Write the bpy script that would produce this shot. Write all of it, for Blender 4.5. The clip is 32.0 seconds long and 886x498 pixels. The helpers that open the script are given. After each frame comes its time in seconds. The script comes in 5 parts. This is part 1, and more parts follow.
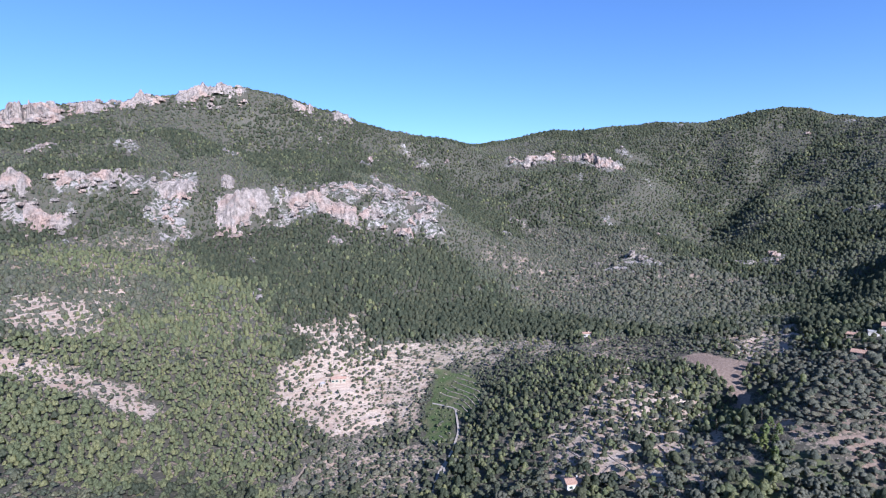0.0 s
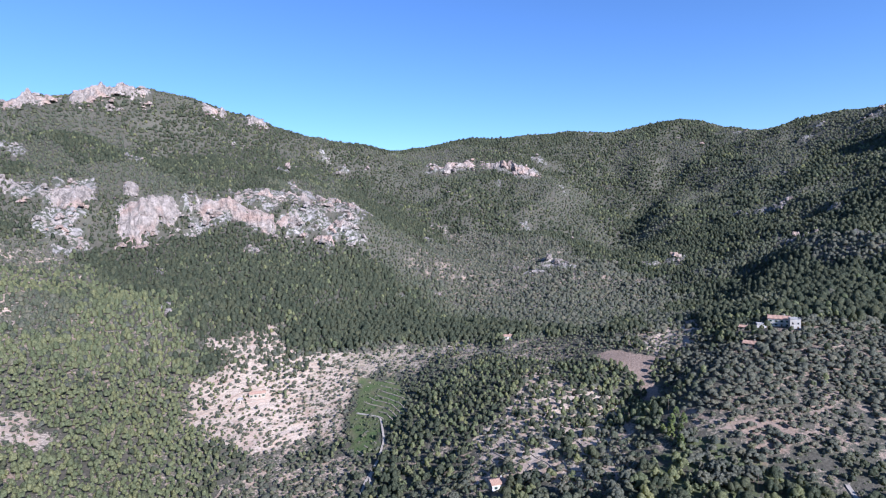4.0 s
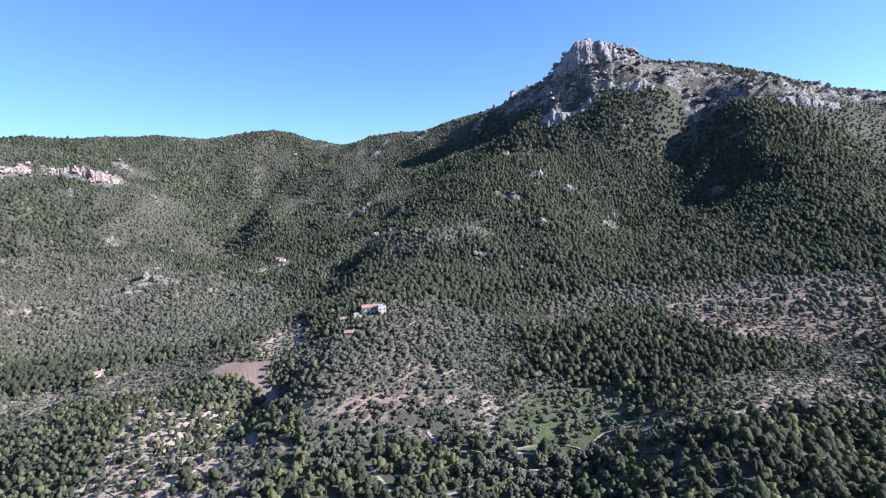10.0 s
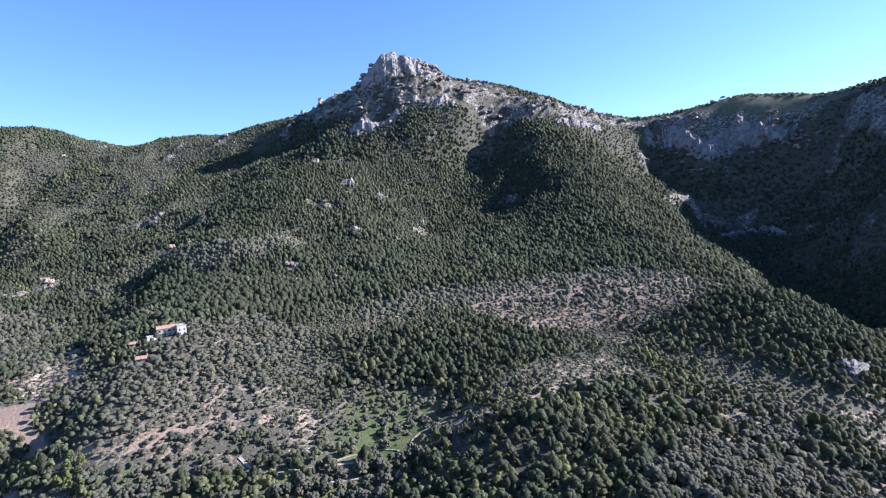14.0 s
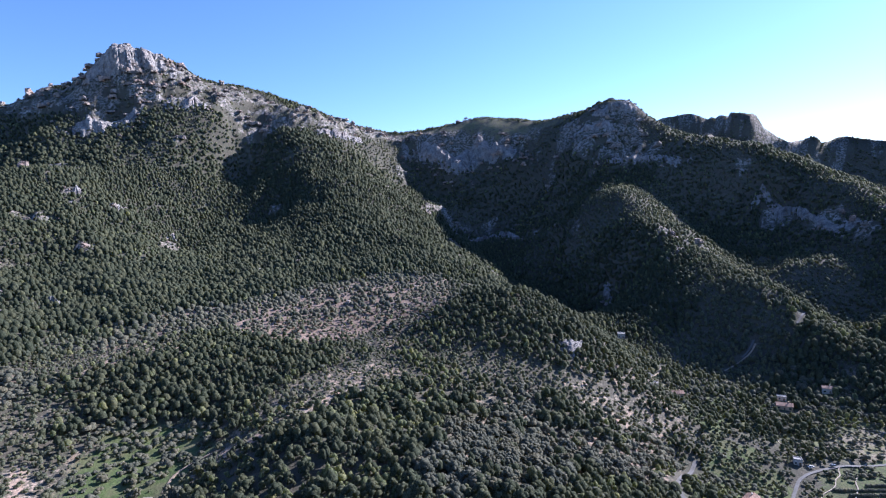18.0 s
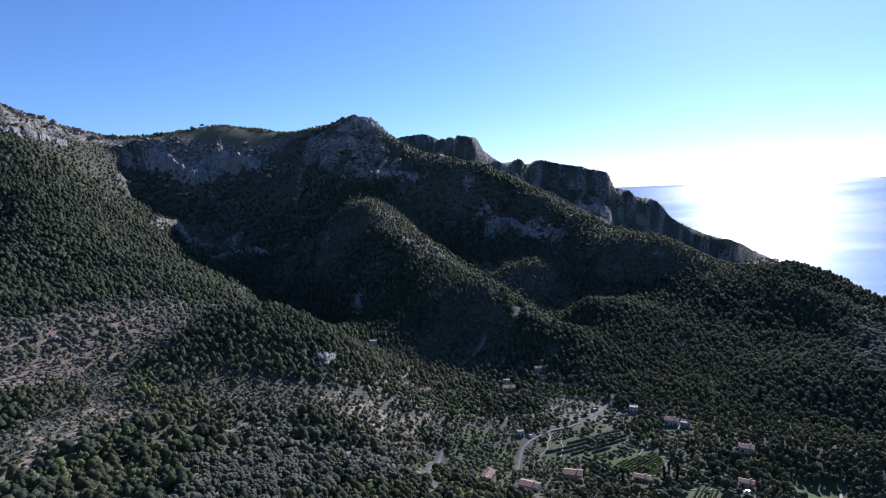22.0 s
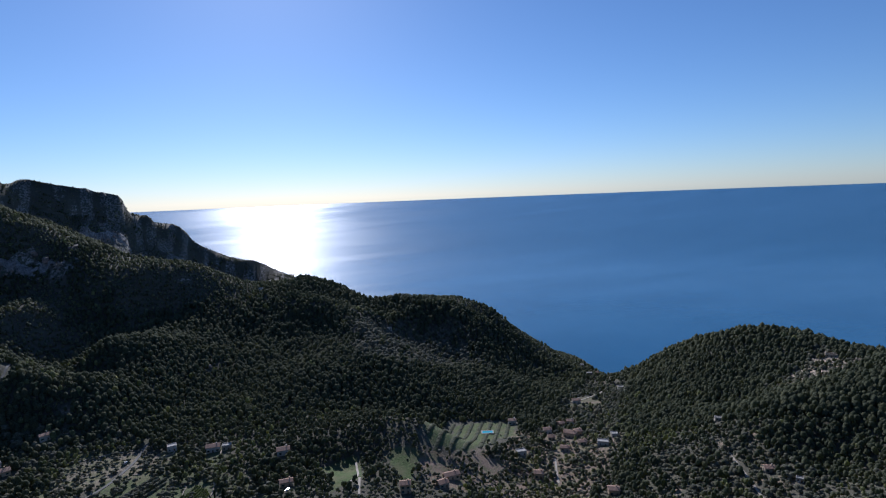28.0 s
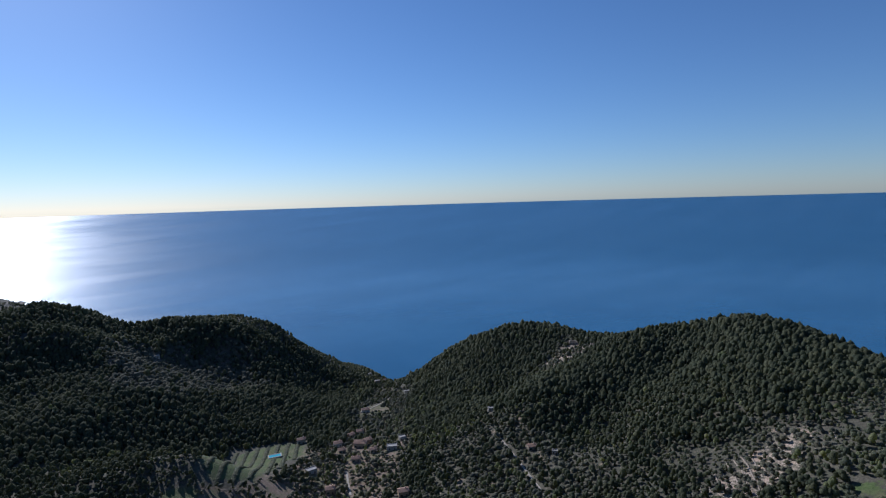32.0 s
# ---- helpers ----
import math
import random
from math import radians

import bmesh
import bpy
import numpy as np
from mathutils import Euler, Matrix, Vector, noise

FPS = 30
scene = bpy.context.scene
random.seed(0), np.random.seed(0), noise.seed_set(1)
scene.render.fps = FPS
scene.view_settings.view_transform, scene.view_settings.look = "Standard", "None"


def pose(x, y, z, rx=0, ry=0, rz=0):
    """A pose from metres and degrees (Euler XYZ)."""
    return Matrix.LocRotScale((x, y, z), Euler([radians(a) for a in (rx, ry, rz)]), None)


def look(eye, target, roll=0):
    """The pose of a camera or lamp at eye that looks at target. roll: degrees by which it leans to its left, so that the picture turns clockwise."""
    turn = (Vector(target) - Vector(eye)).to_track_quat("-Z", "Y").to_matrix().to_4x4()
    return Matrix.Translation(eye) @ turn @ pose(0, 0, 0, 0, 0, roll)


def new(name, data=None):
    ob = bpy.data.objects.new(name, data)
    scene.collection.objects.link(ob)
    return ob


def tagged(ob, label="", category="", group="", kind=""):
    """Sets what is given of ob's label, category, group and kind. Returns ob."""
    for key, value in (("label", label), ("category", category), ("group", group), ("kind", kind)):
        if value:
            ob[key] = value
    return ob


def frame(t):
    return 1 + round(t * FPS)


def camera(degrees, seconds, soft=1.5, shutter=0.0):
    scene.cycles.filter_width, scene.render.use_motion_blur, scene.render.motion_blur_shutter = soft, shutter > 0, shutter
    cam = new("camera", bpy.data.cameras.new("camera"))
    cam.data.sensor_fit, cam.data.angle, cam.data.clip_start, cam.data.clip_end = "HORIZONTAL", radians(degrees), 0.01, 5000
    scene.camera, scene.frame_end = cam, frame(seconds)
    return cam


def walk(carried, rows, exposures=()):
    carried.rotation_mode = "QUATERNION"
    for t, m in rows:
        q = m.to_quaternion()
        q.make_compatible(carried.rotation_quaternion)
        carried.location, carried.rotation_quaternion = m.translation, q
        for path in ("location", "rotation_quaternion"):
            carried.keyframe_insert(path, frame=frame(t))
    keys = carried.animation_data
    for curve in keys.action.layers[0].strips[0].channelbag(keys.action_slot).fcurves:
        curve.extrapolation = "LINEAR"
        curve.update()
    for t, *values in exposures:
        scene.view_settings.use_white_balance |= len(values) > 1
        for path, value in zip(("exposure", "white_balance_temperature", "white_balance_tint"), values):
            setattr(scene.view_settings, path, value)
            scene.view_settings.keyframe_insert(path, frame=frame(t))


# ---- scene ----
# ---- camera and walk ----
HEIGHT = 330.0                      # the drone hovers this far above the sea
cam = camera(78.4, 32.0, soft=1.2)
EYE = (0.0, 0.0, HEIGHT)
# seconds, turn to the left from +y, tilt up, roll
TURNS_A = [
    (0.0, 144.93, -4.82, -1.77),
    (0.5, 143.93, -4.72, -1.87),
    (1.0, 142.72, -4.67, -1.97),
    (1.5, 141.89, -4.62, -2.01),
    (2.0, 141.35, -4.58, -2.04),
    (2.5, 140.97, -4.59, -2.04),
    (4.5, 132.60, -4.45, -2.40),
    (5.0, 126.98, -4.62, -2.76),
    (5.5, 122.15, -4.77, -2.98),
    (6.0, 119.05, -4.86, -3.10),
    (6.5, 116.43, -4.96, -3.18),
    (7.0, 113.53, -5.05, -3.23),
    (7.5, 110.57, -5.15, -3.32),
    (8.0, 108.00, -5.22, -3.36),
    (8.5, 105.70, -5.28, -3.42),
    (9.0, 102.94, -5.38, -3.44),
    (9.5, 99.60, -5.51, -3.47),
    (10.0, 96.69, -5.58, -3.51),
    (10.5, 94.04, -5.63, -3.55),
    (11.0, 91.21, -5.70, -3.57),
    (11.5, 88.77, -5.76, -3.56),
    (12.0, 86.50, -5.79, -3.51),
    (12.5, 84.37, -5.80, -3.49),
    (13.0, 82.11, -5.85, -3.45),
]
TURNS_B = [
    (13.5, 79.69, -5.88, -3.41),
    (15.5, 68.27, -6.03, -3.33),
    (16.0, 65.06, -6.07, -3.32),
    (16.5, 61.84, -6.13, -3.34),
    (17.0, 58.62, -6.15, -3.24),
    (17.5, 55.56, -6.17, -3.18),
    (18.0, 52.69, -6.21, -3.09),
    (18.5, 49.71, -6.21, -3.04),
    (19.0, 46.67, -6.22, -2.91),
    (19.5, 43.54, -6.24, -2.79),
    (20.0, 40.40, -6.23, -2.72),
    (20.5, 37.17, -6.18, -2.73),
    (21.0, 33.83, -6.16, -2.71),
    (21.5, 30.27, -6.17, -2.63),
    (22.0, 26.63, -6.16, -2.58),
    (22.5, 23.04, -6.13, -2.63),
    (23.0, 19.53, -6.08, -2.60),
    (23.5, 16.32, -6.06, -2.55),
    (24.0, 13.05, -6.04, -2.50),
    (24.5, 9.71, -6.03, -2.37),
    (25.0, 5.69, -5.99, -2.31),
    (25.5, 1.11, -5.97, -2.29),
    (27.5, -16.20, -5.77, -2.26),
    (28.0, -20.83, -5.73, -2.29),
]
TURNS_C = [
    (28.5, -25.95, -5.69, -2.32),
    (29.0, -31.04, -5.68, -2.40),
    (29.5, -35.57, -5.68, -2.44),
    (30.0, -39.24, -5.65, -2.36),
    (30.5, -40.84, -5.54, -2.19),
    (31.0, -41.78, -5.44, -2.04),
    (31.5, -42.71, -5.33, -1.85),
    (32.0, -43.32, -5.23, -1.69),
]
rows = []
for t, yaw, tilt, roll in TURNS_A + TURNS_B + TURNS_C:
    a, b = radians(yaw), radians(tilt)
    way = Vector((-math.sin(a) * math.cos(b), math.cos(a) * math.cos(b), math.sin(b)))
    rows.append((t, look(EYE, Vector(EYE) + way * 100, roll)))
# seconds, stops, white balance
EXPOSURES = [(0.0, 1.1, 4900, 20), (6.0, 1.15, 4950, 19), (13.0, 1.55, 5150, 20), (19.0, 1.3, 5050, 23), (23.0, 0.5, 5000, 18), (28.0, 0.1, 5100, 15), (32.0, 0.0, 5050, 14)]
walk(cam, rows, EXPOSURES)

# ---- world and sun ----
SUN_HEIGHT, SUN_TURN = 29.0, 4.0    # degrees above the horizon; clockwise from +y
world = bpy.data.worlds.new("sky")
scene.world = world
world.use_nodes = True
wn = world.node_tree
wn.nodes.clear()
sky = wn.nodes.new("ShaderNodeTexSky")
sky.sky_type, sky.sun_disc = "NISHITA", False
sky.sun_elevation, sky.sun_rotation = radians(SUN_HEIGHT), radians(SUN_TURN)
sky.altitude, sky.air_density, sky.dust_density, sky.ozone_density = 300, 0.95, 0.2, 4.0
wbg, wout = wn.nodes.new("ShaderNodeBackground"), wn.nodes.new("ShaderNodeOutputWorld")
wbg.inputs["Strength"].default_value = 0.072
wn.links.new(sky.outputs[0], wbg.inputs[0])
wn.links.new(wbg.outputs[0], wout.inputs[0])
sun = new("sun", bpy.data.lights.new("sun", "SUN"))
sun.data.energy, sun.data.angle, sun.data.color = 5.0, radians(0.53), (1.0, 0.89, 0.74)
a, b = radians(SUN_TURN), radians(SUN_HEIGHT)
sun.matrix_world = look((0, 0, 900), (-math.sin(a) * math.cos(b) * 100, -math.cos(a) * math.cos(b) * 100, 900 - math.sin(b) * 100))


# ---- materials ----
class Nodes:
    """A small builder for node materials."""

    def __init__(self, name, roughness=0.9, specular=0.25):
        self.mat = bpy.data.materials.new(name)
        self.mat.use_nodes = True
        self.tree = self.mat.node_tree
        self.bsdf = self.tree.nodes["Principled BSDF"]
        self.bsdf.inputs["Roughness"].default_value = roughness
        self.bsdf.inputs["Specular IOR Level"].default_value = specular
        self.where = None

    def link(self, a, b):
        self.tree.links.new(a, b)

    def place(self, scale=1.0):
        if self.where is None:
            self.where = self.tree.nodes.new("ShaderNodeNewGeometry").outputs["Position"]
        return self.where

    def noise(self, scale, detail=3.0, rough=0.55, stretch=None):
        n = self.tree.nodes.new("ShaderNodeTexNoise")
        n.inputs["Scale"].default_value, n.inputs["Detail"].default_value, n.inputs["Roughness"].default_value = scale, detail, rough
        at = self.place()
        if stretch:
            m = self.tree.nodes.new("ShaderNodeMapping")
            m.inputs["Scale"].default_value = stretch
            self.link(at, m.inputs["Vector"])
            at = m.outputs[0]
        self.link(at, n.inputs["Vector"])
        return n.outputs["Fac"]

    def ramp(self, fac, *stops):
        r = self.tree.nodes.new("ShaderNodeValToRGB")
        while len(r.color_ramp.elements) < len(stops):
            r.color_ramp.elements.new(0.5)
        for e, (p, c) in zip(r.color_ramp.elements, stops):
            e.position = p
            e.color = (*c, 1) if len(c) == 3 else c
        self.link(fac, r.inputs[0])
        return r.outputs[0]

    def mix(self, fac, a, b, kind="MIX"):
        m = self.tree.nodes.new("ShaderNodeMix")
        m.data_type, m.blend_type = "RGBA", kind
        for socket, value in ((m.inputs["Factor"], fac), (m.inputs[6], a), (m.inputs[7], b)):
            if hasattr(value, "links"):
                self.link(value, socket)
            else:
                socket.default_value = (*value, 1) if isinstance(value, tuple) else value
        return m.outputs[2]

    def math(self, op, a, b=0.0, c=0.0):
        m = self.tree.nodes.new("ShaderNodeMath")
        m.operation = op
        for socket, value in zip(m.inputs, (a, b, c)):
            if hasattr(value, "links"):
                self.link(value, socket)
            else:
                socket.default_value = value
        return m.outputs[0]

    def attr(self, name):
        n = self.tree.nodes.new("ShaderNodeAttribute")
        n.attribute_name = name
        return n.outputs["Fac"]

    def chance(self):
        return self.tree.nodes.new("ShaderNodeObjectInfo").outputs["Random"]

    def island(self):
        return self.tree.nodes.new("ShaderNodeNewGeometry").outputs["Random Per Island"]

    def bump(self, height, strength=0.5, distance=1.0):
        n = self.tree.nodes.new("ShaderNodeBump")
        n.inputs["Strength"].default_value, n.inputs["Distance"].default_value = strength, distance
        self.link(height, n.inputs["Height"])
        self.link(n.outputs[0], self.bsdf.inputs["Normal"])

    def done(self, colour, rough=None):
        self.link(colour, self.bsdf.inputs["Base Color"])
        if rough is not None:
            self.link(rough, self.bsdf.inputs["Roughness"])
        return self.mat


def plain(name, colour, spread=0.25, scale=1.2, rough=0.85, specular=0.3, bump=0.3, metal=0.0):
    """A weathered single-colour surface: grain and stains at two sizes."""
    n = Nodes(name, rough, specular)
    n.bsdf.inputs["Metallic"].default_value = metal
    dark = tuple(c * (1 - spread) for c in colour)
    light = tuple(min(1, c * (1 + spread * 0.7)) for c in colour)
    grain = n.noise(scale, 4)
    col = n.ramp(grain, (0.3, dark), (0.7, light))
    stain = n.ramp(n.noise(scale * 0.17, 3), (0.4, (0.78, 0.76, 0.72)), (0.6, (1, 1, 1)))
    col = n.mix(0.6, col, stain, "MULTIPLY")
    vary = n.ramp(n.chance(), (0, (0.85, 0.83, 0.8)), (1, (1, 1, 1)))
    col = n.mix(0.7, col, vary, "MULTIPLY")
    n.bump(grain, bump, 0.05)
    return n.done(col)


def hillside_material():
    n = Nodes("hillside", 0.95, 0.15)
    fine, mid, big = n.noise(0.6, 5, 0.65), n.noise(0.09, 4), n.noise(0.012, 3)
    litter = n.ramp(fine, (0.3, (0.058, 0.052, 0.038)), (0.55, (0.100, 0.089, 0.066)), (0.8, (0.165, 0.146, 0.112)))
    litter = n.mix(n.ramp(mid, (0.42, (0, 0, 0)), (0.66, (1, 1, 1))), litter, (0.080, 0.080, 0.055))
    soil = n.ramp(fine, (0.25, (0.240, 0.180, 0.130)), (0.55, (0.430, 0.345, 0.262)), (0.8, (0.580, 0.490, 0.392)))
    soil = n.mix(n.ramp(mid, (0.45, (0, 0, 0)), (0.7, (1, 1, 1))), soil, (0.36, 0.255, 0.185))
    grass = n.ramp(fine, (0.25, (0.042, 0.060, 0.020)), (0.6, (0.084, 0.116, 0.038)), (0.85, (0.150, 0.162, 0.076)))
    grass = n.mix(n.ramp(mid, (0.4, (0, 0, 0)), (0.7, (1, 1, 1))), grass, (0.125, 0.118, 0.062))
    streak = n.noise(0.11, 5, 0.7, (1, 1, 0.35))
    rock = n.ramp(streak, (0.28, (0.105, 0.095, 0.085)), (0.45, (0.225, 0.202, 0.178)), (0.62, (0.350, 0.312, 0.275)), (0.8, (0.460, 0.412, 0.366)))
    rust = n.ramp(n.noise(0.035, 3), (0.5, (0, 0, 0)), (0.63, (1, 1, 1)))
    rock = n.mix(n.math("MULTIPLY", rust, 0.3), rock, (0.34, 0.235, 0.165))
    bush = n.ramp(n.noise(0.2, 5, 0.68), (0.47, (1, 1, 1)), (0.53, (0, 0, 0)))
    rock = n.mix(bush, rock, n.mix(0.55, litter, (0.060, 0.070, 0.042)))
    brown = n.ramp(fine, (0.25, (0.15, 0.105, 0.075)), (0.6, (0.27, 0.200, 0.150)), (0.85, (0.37, 0.290, 0.225)))
    edge = n.math("MULTIPLY_ADD", fine, 1.3, -0.65)
    edge = n.math("MULTIPLY_ADD", mid, 1.5, edge)
    edge = n.math("SUBTRACT", edge, 0.75)

    def cover(under, name, over, gain=3.0):
        f = n.math("ADD", n.attr(name), edge)
        f = n.math("MULTIPLY_ADD", n.math("SUBTRACT", f, 0.5), gain, 0.5)
        c = n.tree.nodes.new("ShaderNodeClamp")
        n.link(f, c.inputs[0])
        return n.mix(c.outputs[0], under, over)

    col = cover(litter, "soil", soil)
    col = cover(col, "brown", brown)
    col = cover(col, "grass", grass)
    col = cover(col, "rock", rock, 5.0)
    tone = n.ramp(big, (0.35, (0.82, 0.82, 0.82)), (0.65, (1.1, 1.1, 1.1)))
    col = n.mix(1.0, col, tone, "MULTIPLY")
    relief = n.math("MULTIPLY_ADD", n.math("MULTIPLY", streak, n.attr("rock")), 6.0, fine)
    n.bump(relief, 0.8, 0.8)
    return n.done(col)


def leaf_material(name, dark, mid, light, scale=1.1, thin=0.52):
    """Foliage: each tree and each clump its own tone, mottled by leaves."""
    n = Nodes(name, 0.8, 0.10)
    leaf = n.noise(scale, 5, 0.75)
    col = n.ramp(leaf, (0.36, dark), (0.5, mid), (0.66, light))
    tree = n.ramp(n.attr("tone"), (0, (0.78, 0.82, 0.78)), (0.5, (1, 1, 0.96)), (1, (1.22, 1.14, 1.0)))
    col = n.mix(1.0, col, tree, "MULTIPLY")
    clump = n.ramp(n.island(), (0, (0.86, 0.88, 0.86)), (1, (1.12, 1.1, 1.05)))
    col = n.mix(1.0, col, clump, "MULTIPLY")
    n.bump(leaf, 0.6, 1.2)
    n.done(col)
    glow, blend = n.tree.nodes.new("ShaderNodeBsdfTranslucent"), n.tree.nodes.new("ShaderNodeMixShader")
    n.link(n.mix(1.0, col, (1.45, 1.45, 0.85), "MULTIPLY"), glow.inputs["Color"])
    blend.inputs[0].default_value = thin
    n.link(n.bsdf.outputs[0], blend.inputs[1])
    n.link(glow.outputs[0], blend.inputs[2])
    n.link(blend.outputs[0], n.tree.nodes["Material Output"].inputs["Surface"])
    return n.mat


def sea_material():
    n = Nodes("sea_water", 0.22, 0.5)
    n.bsdf.inputs["IOR"].default_value = 1.33
    col = n.ramp(n.noise(0.004, 3), (0.35, (0.020, 0.090, 0.180)), (0.65, (0.028, 0.108, 0.208)))
    swell, chop = n.noise(0.035, 4, 0.6, (0.6, 1.6, 1)), n.noise(0.16, 3, 0.6)
    calm = n.ramp(n.noise(0.0022, 4, 0.6, (0.35, 1.4, 1)), (0.42, (0.25, 0.25, 0.25)), (0.62, (0.20, 0.20, 0.20)))
    n.bump(n.math("MULTIPLY_ADD", chop, 0.35, swell), 0.3, 1.6)
    up = n.tree.nodes.new("ShaderNodeCombineXYZ")
    up.inputs[2].default_value = 1.0
    bump = n.bsdf.inputs["Normal"].links[0].from_node
    n.link(up.outputs[0], bump.inputs["Normal"])
    return n.done(col, calm)


HILLSIDE = hillside_material()
PINE = leaf_material("pine_needles", (0.038, 0.043, 0.029), (0.098, 0.108, 0.072), (0.180, 0.194, 0.132))
# fresh green, made paler to stand in for sunlight on near crowns
BRIGHT_PINE = leaf_material("bright_pine_needles", (0.080, 0.087, 0.046), (0.192, 0.206, 0.116), (0.315, 0.328, 0.196))
OAK = leaf_material("oak_leaves", (0.062, 0.067, 0.046), (0.146, 0.154, 0.112), (0.252, 0.260, 0.190))
OLIVE = leaf_material("olive_leaves", (0.062, 0.063, 0.047), (0.138, 0.138, 0.108), (0.232, 0.226, 0.184), thin=0.4)
LIME = leaf_material("fresh_leaves", (0.070, 0.086, 0.034), (0.155, 0.185, 0.074), (0.250, 0.285, 0.126))
CYPRESS = leaf_material("cypress_leaves", (0.016, 0.029, 0.015), (0.036, 0.058, 0.030), (0.065, 0.098, 0.048))
SEA = sea_material()


def stone_material(name, stain, deep, low, mid, pale):
    n = Nodes(name, 0.92, 0.2)
    fine, streak = n.noise(0.55, 5, 0.75), n.noise(0.12, 6, 0.72, (1, 1, 0.7))
    col = n.ramp(streak, (0.32, deep), (0.42, low), (0.55, mid), (0.72, pale))
    rust = n.ramp(n.noise(0.028, 4), (0.48, (0, 0, 0)), (0.62, (1, 1, 1)))
    col = n.mix(n.math("MULTIPLY", rust, stain), col, (0.50, 0.335, 0.25))
    col = n.mix(0.85, col, n.ramp(fine, (0.36, (0.42, 0.42, 0.42)), (0.52, (1, 1, 1))), "MULTIPLY")
    col = n.mix(1.0, col, n.ramp(n.attr("tone"), (0, (0.75, 0.75, 0.76)), (1, (1.12, 1.1, 1.06))), "MULTIPLY")
    n.bump(n.math("ADD", fine, streak), 1.0, 3.0)
    return n.done(col)


STONE = stone_material("ochre_limestone", 0.55, (0.120, 0.105, 0.092), (0.265, 0.228, 0.192), (0.410, 0.350, 0.298), (0.530, 0.468, 0.408))
GREY_STONE = stone_material("grey_limestone", 0.15, (0.110, 0.104, 0.098), (0.235, 0.222, 0.208), (0.360, 0.340, 0.318), (0.470, 0.446, 0.420))
WALLS = {"stone": plain("rubble_wall", (0.42, 0.36, 0.28), 0.35, 2.5), "pale": plain("pale_render", (0.56, 0.52, 0.45), 0.2, 1.0),
         "ochre": plain("ochre_render", (0.55, 0.40, 0.26), 0.2, 1.0)}
TILE = plain("clay_tiles", (0.40, 0.255, 0.18), 0.35, 3.0)
SLAB = plain("roof_slab", (0.38, 0.36, 0.33), 0.3, 1.5)
ROADS = {"road": plain("worn_asphalt", (0.13, 0.126, 0.12), 0.25, 0.8), "lane": plain("pale_concrete", (0.38, 0.335, 0.28), 0.25, 0.6), "path": plain("trodden_earth", (0.36, 0.28, 0.205), 0.3, 0.5)}
DRY_STONE = plain("dry_stone", (0.40, 0.335, 0.265), 0.4, 1.6)
GLASS = plain("window_glass", (0.03, 0.035, 0.04), 0.2, 1.0, 0.15, 0.5, 0.0)
SHUTTER = plain("green_shutter", (0.06, 0.13, 0.08), 0.25, 2.0)
WOOD = plain("old_wood", (0.16, 0.11, 0.07), 0.35, 3.0)
BARK = plain("bark", (0.15, 0.11, 0.08), 0.4, 4.0)
POOL = plain("pool_water", (0.10, 0.45, 0.55), 0.1, 0.6, 0.08, 0.5, 0.2)
CAR_WHITE = plain("white_car_paint", (0.75, 0.75, 0.74), 0.05, 1.0, 0.25, 0.5, 0.0)
CAR_GREY = plain("grey_car_paint", (0.22, 0.23, 0.25), 0.05, 1.0, 0.25, 0.5, 0.0)
RUBBER = plain("tyre_rubber", (0.025, 0.025, 0.025), 0.2, 4.0)

# ---- the lie of the land: crests, slopes and valley floors, x y z in metres ----
def polar(*points):
    """Plan points from a turn to the left of +y, a distance and a height."""
    return [(-math.sin(radians(a)) * r, math.cos(radians(a)) * r, z) for a, r, z in points]


CREST_SOUTH = polar((185, 1450, 536), (183.3, 1445, 540), (181, 1435, 561), (179.5, 1440, 558), (177.4, 1440, 574), (175.1, 1435, 569), (172.6, 1405, 588), (171, 1400, 585),
                    (169.3, 1360, 591), (167.1, 1360, 604), (164, 1340, 604), (163.2, 1345, 594), (160.6, 1366, 595), (158.2, 1410, 582), (156.6, 1410, 565), (155.2, 1425, 568),
                    (153.8, 1440, 547), (151.8, 1466, 535), (148.3, 1518, 521), (144.8, 1640, 518), (142.5, 1675, 501))
CREST_SADDLE = polar((140.2, 1735, 507), (138.8, 1725, 512), (135, 1800, 541), (132.7, 1830, 552), (130, 1860, 542), (128.2, 1860, 557), (125.5, 1900, 560), (123.4, 1920, 568),
                     (120.5, 1890, 552), (118.8, 1890, 553), (116.3, 1920, 572), (113.6, 1900, 574), (111.3, 1960, 573), (109.8, 1970, 547), (107.6, 1990, 518))
SLOPE_SOUTH = [(-191, -1204, 492), (-46, -1142, 457), (77, -1269, 476), (-540, -1175, 468), (-529, -1018, 405), (-852, -1046, 383), (-1004, -1109, 431), (-1035, -1013, 410), (-1129, -907, 404), (-1138, -814, 384), (-752, -1118, 414), (-346, -1172, 472)]
CLIFF_TOPS = [(84, -925, 370), (26, -958, 381), (-35, -968, 388), (-101, -963, 392), (-170, -943, 392), (-211, -874, 358), (-275, -857, 358), (-336, -824, 350), (-396, -786, 343), (-453, -742, 330), (-494, -692, 308)]
CLIFF_FEET = [(83, -876, 320), (27, -890, 339), (-84, -896, 352), (-155, -876, 350), (-182, -830, 306), (-252, -796, 306), (-311, -769, 306), (-365, -728, 296), (-414, -682, 278), (-456, -641, 260)]
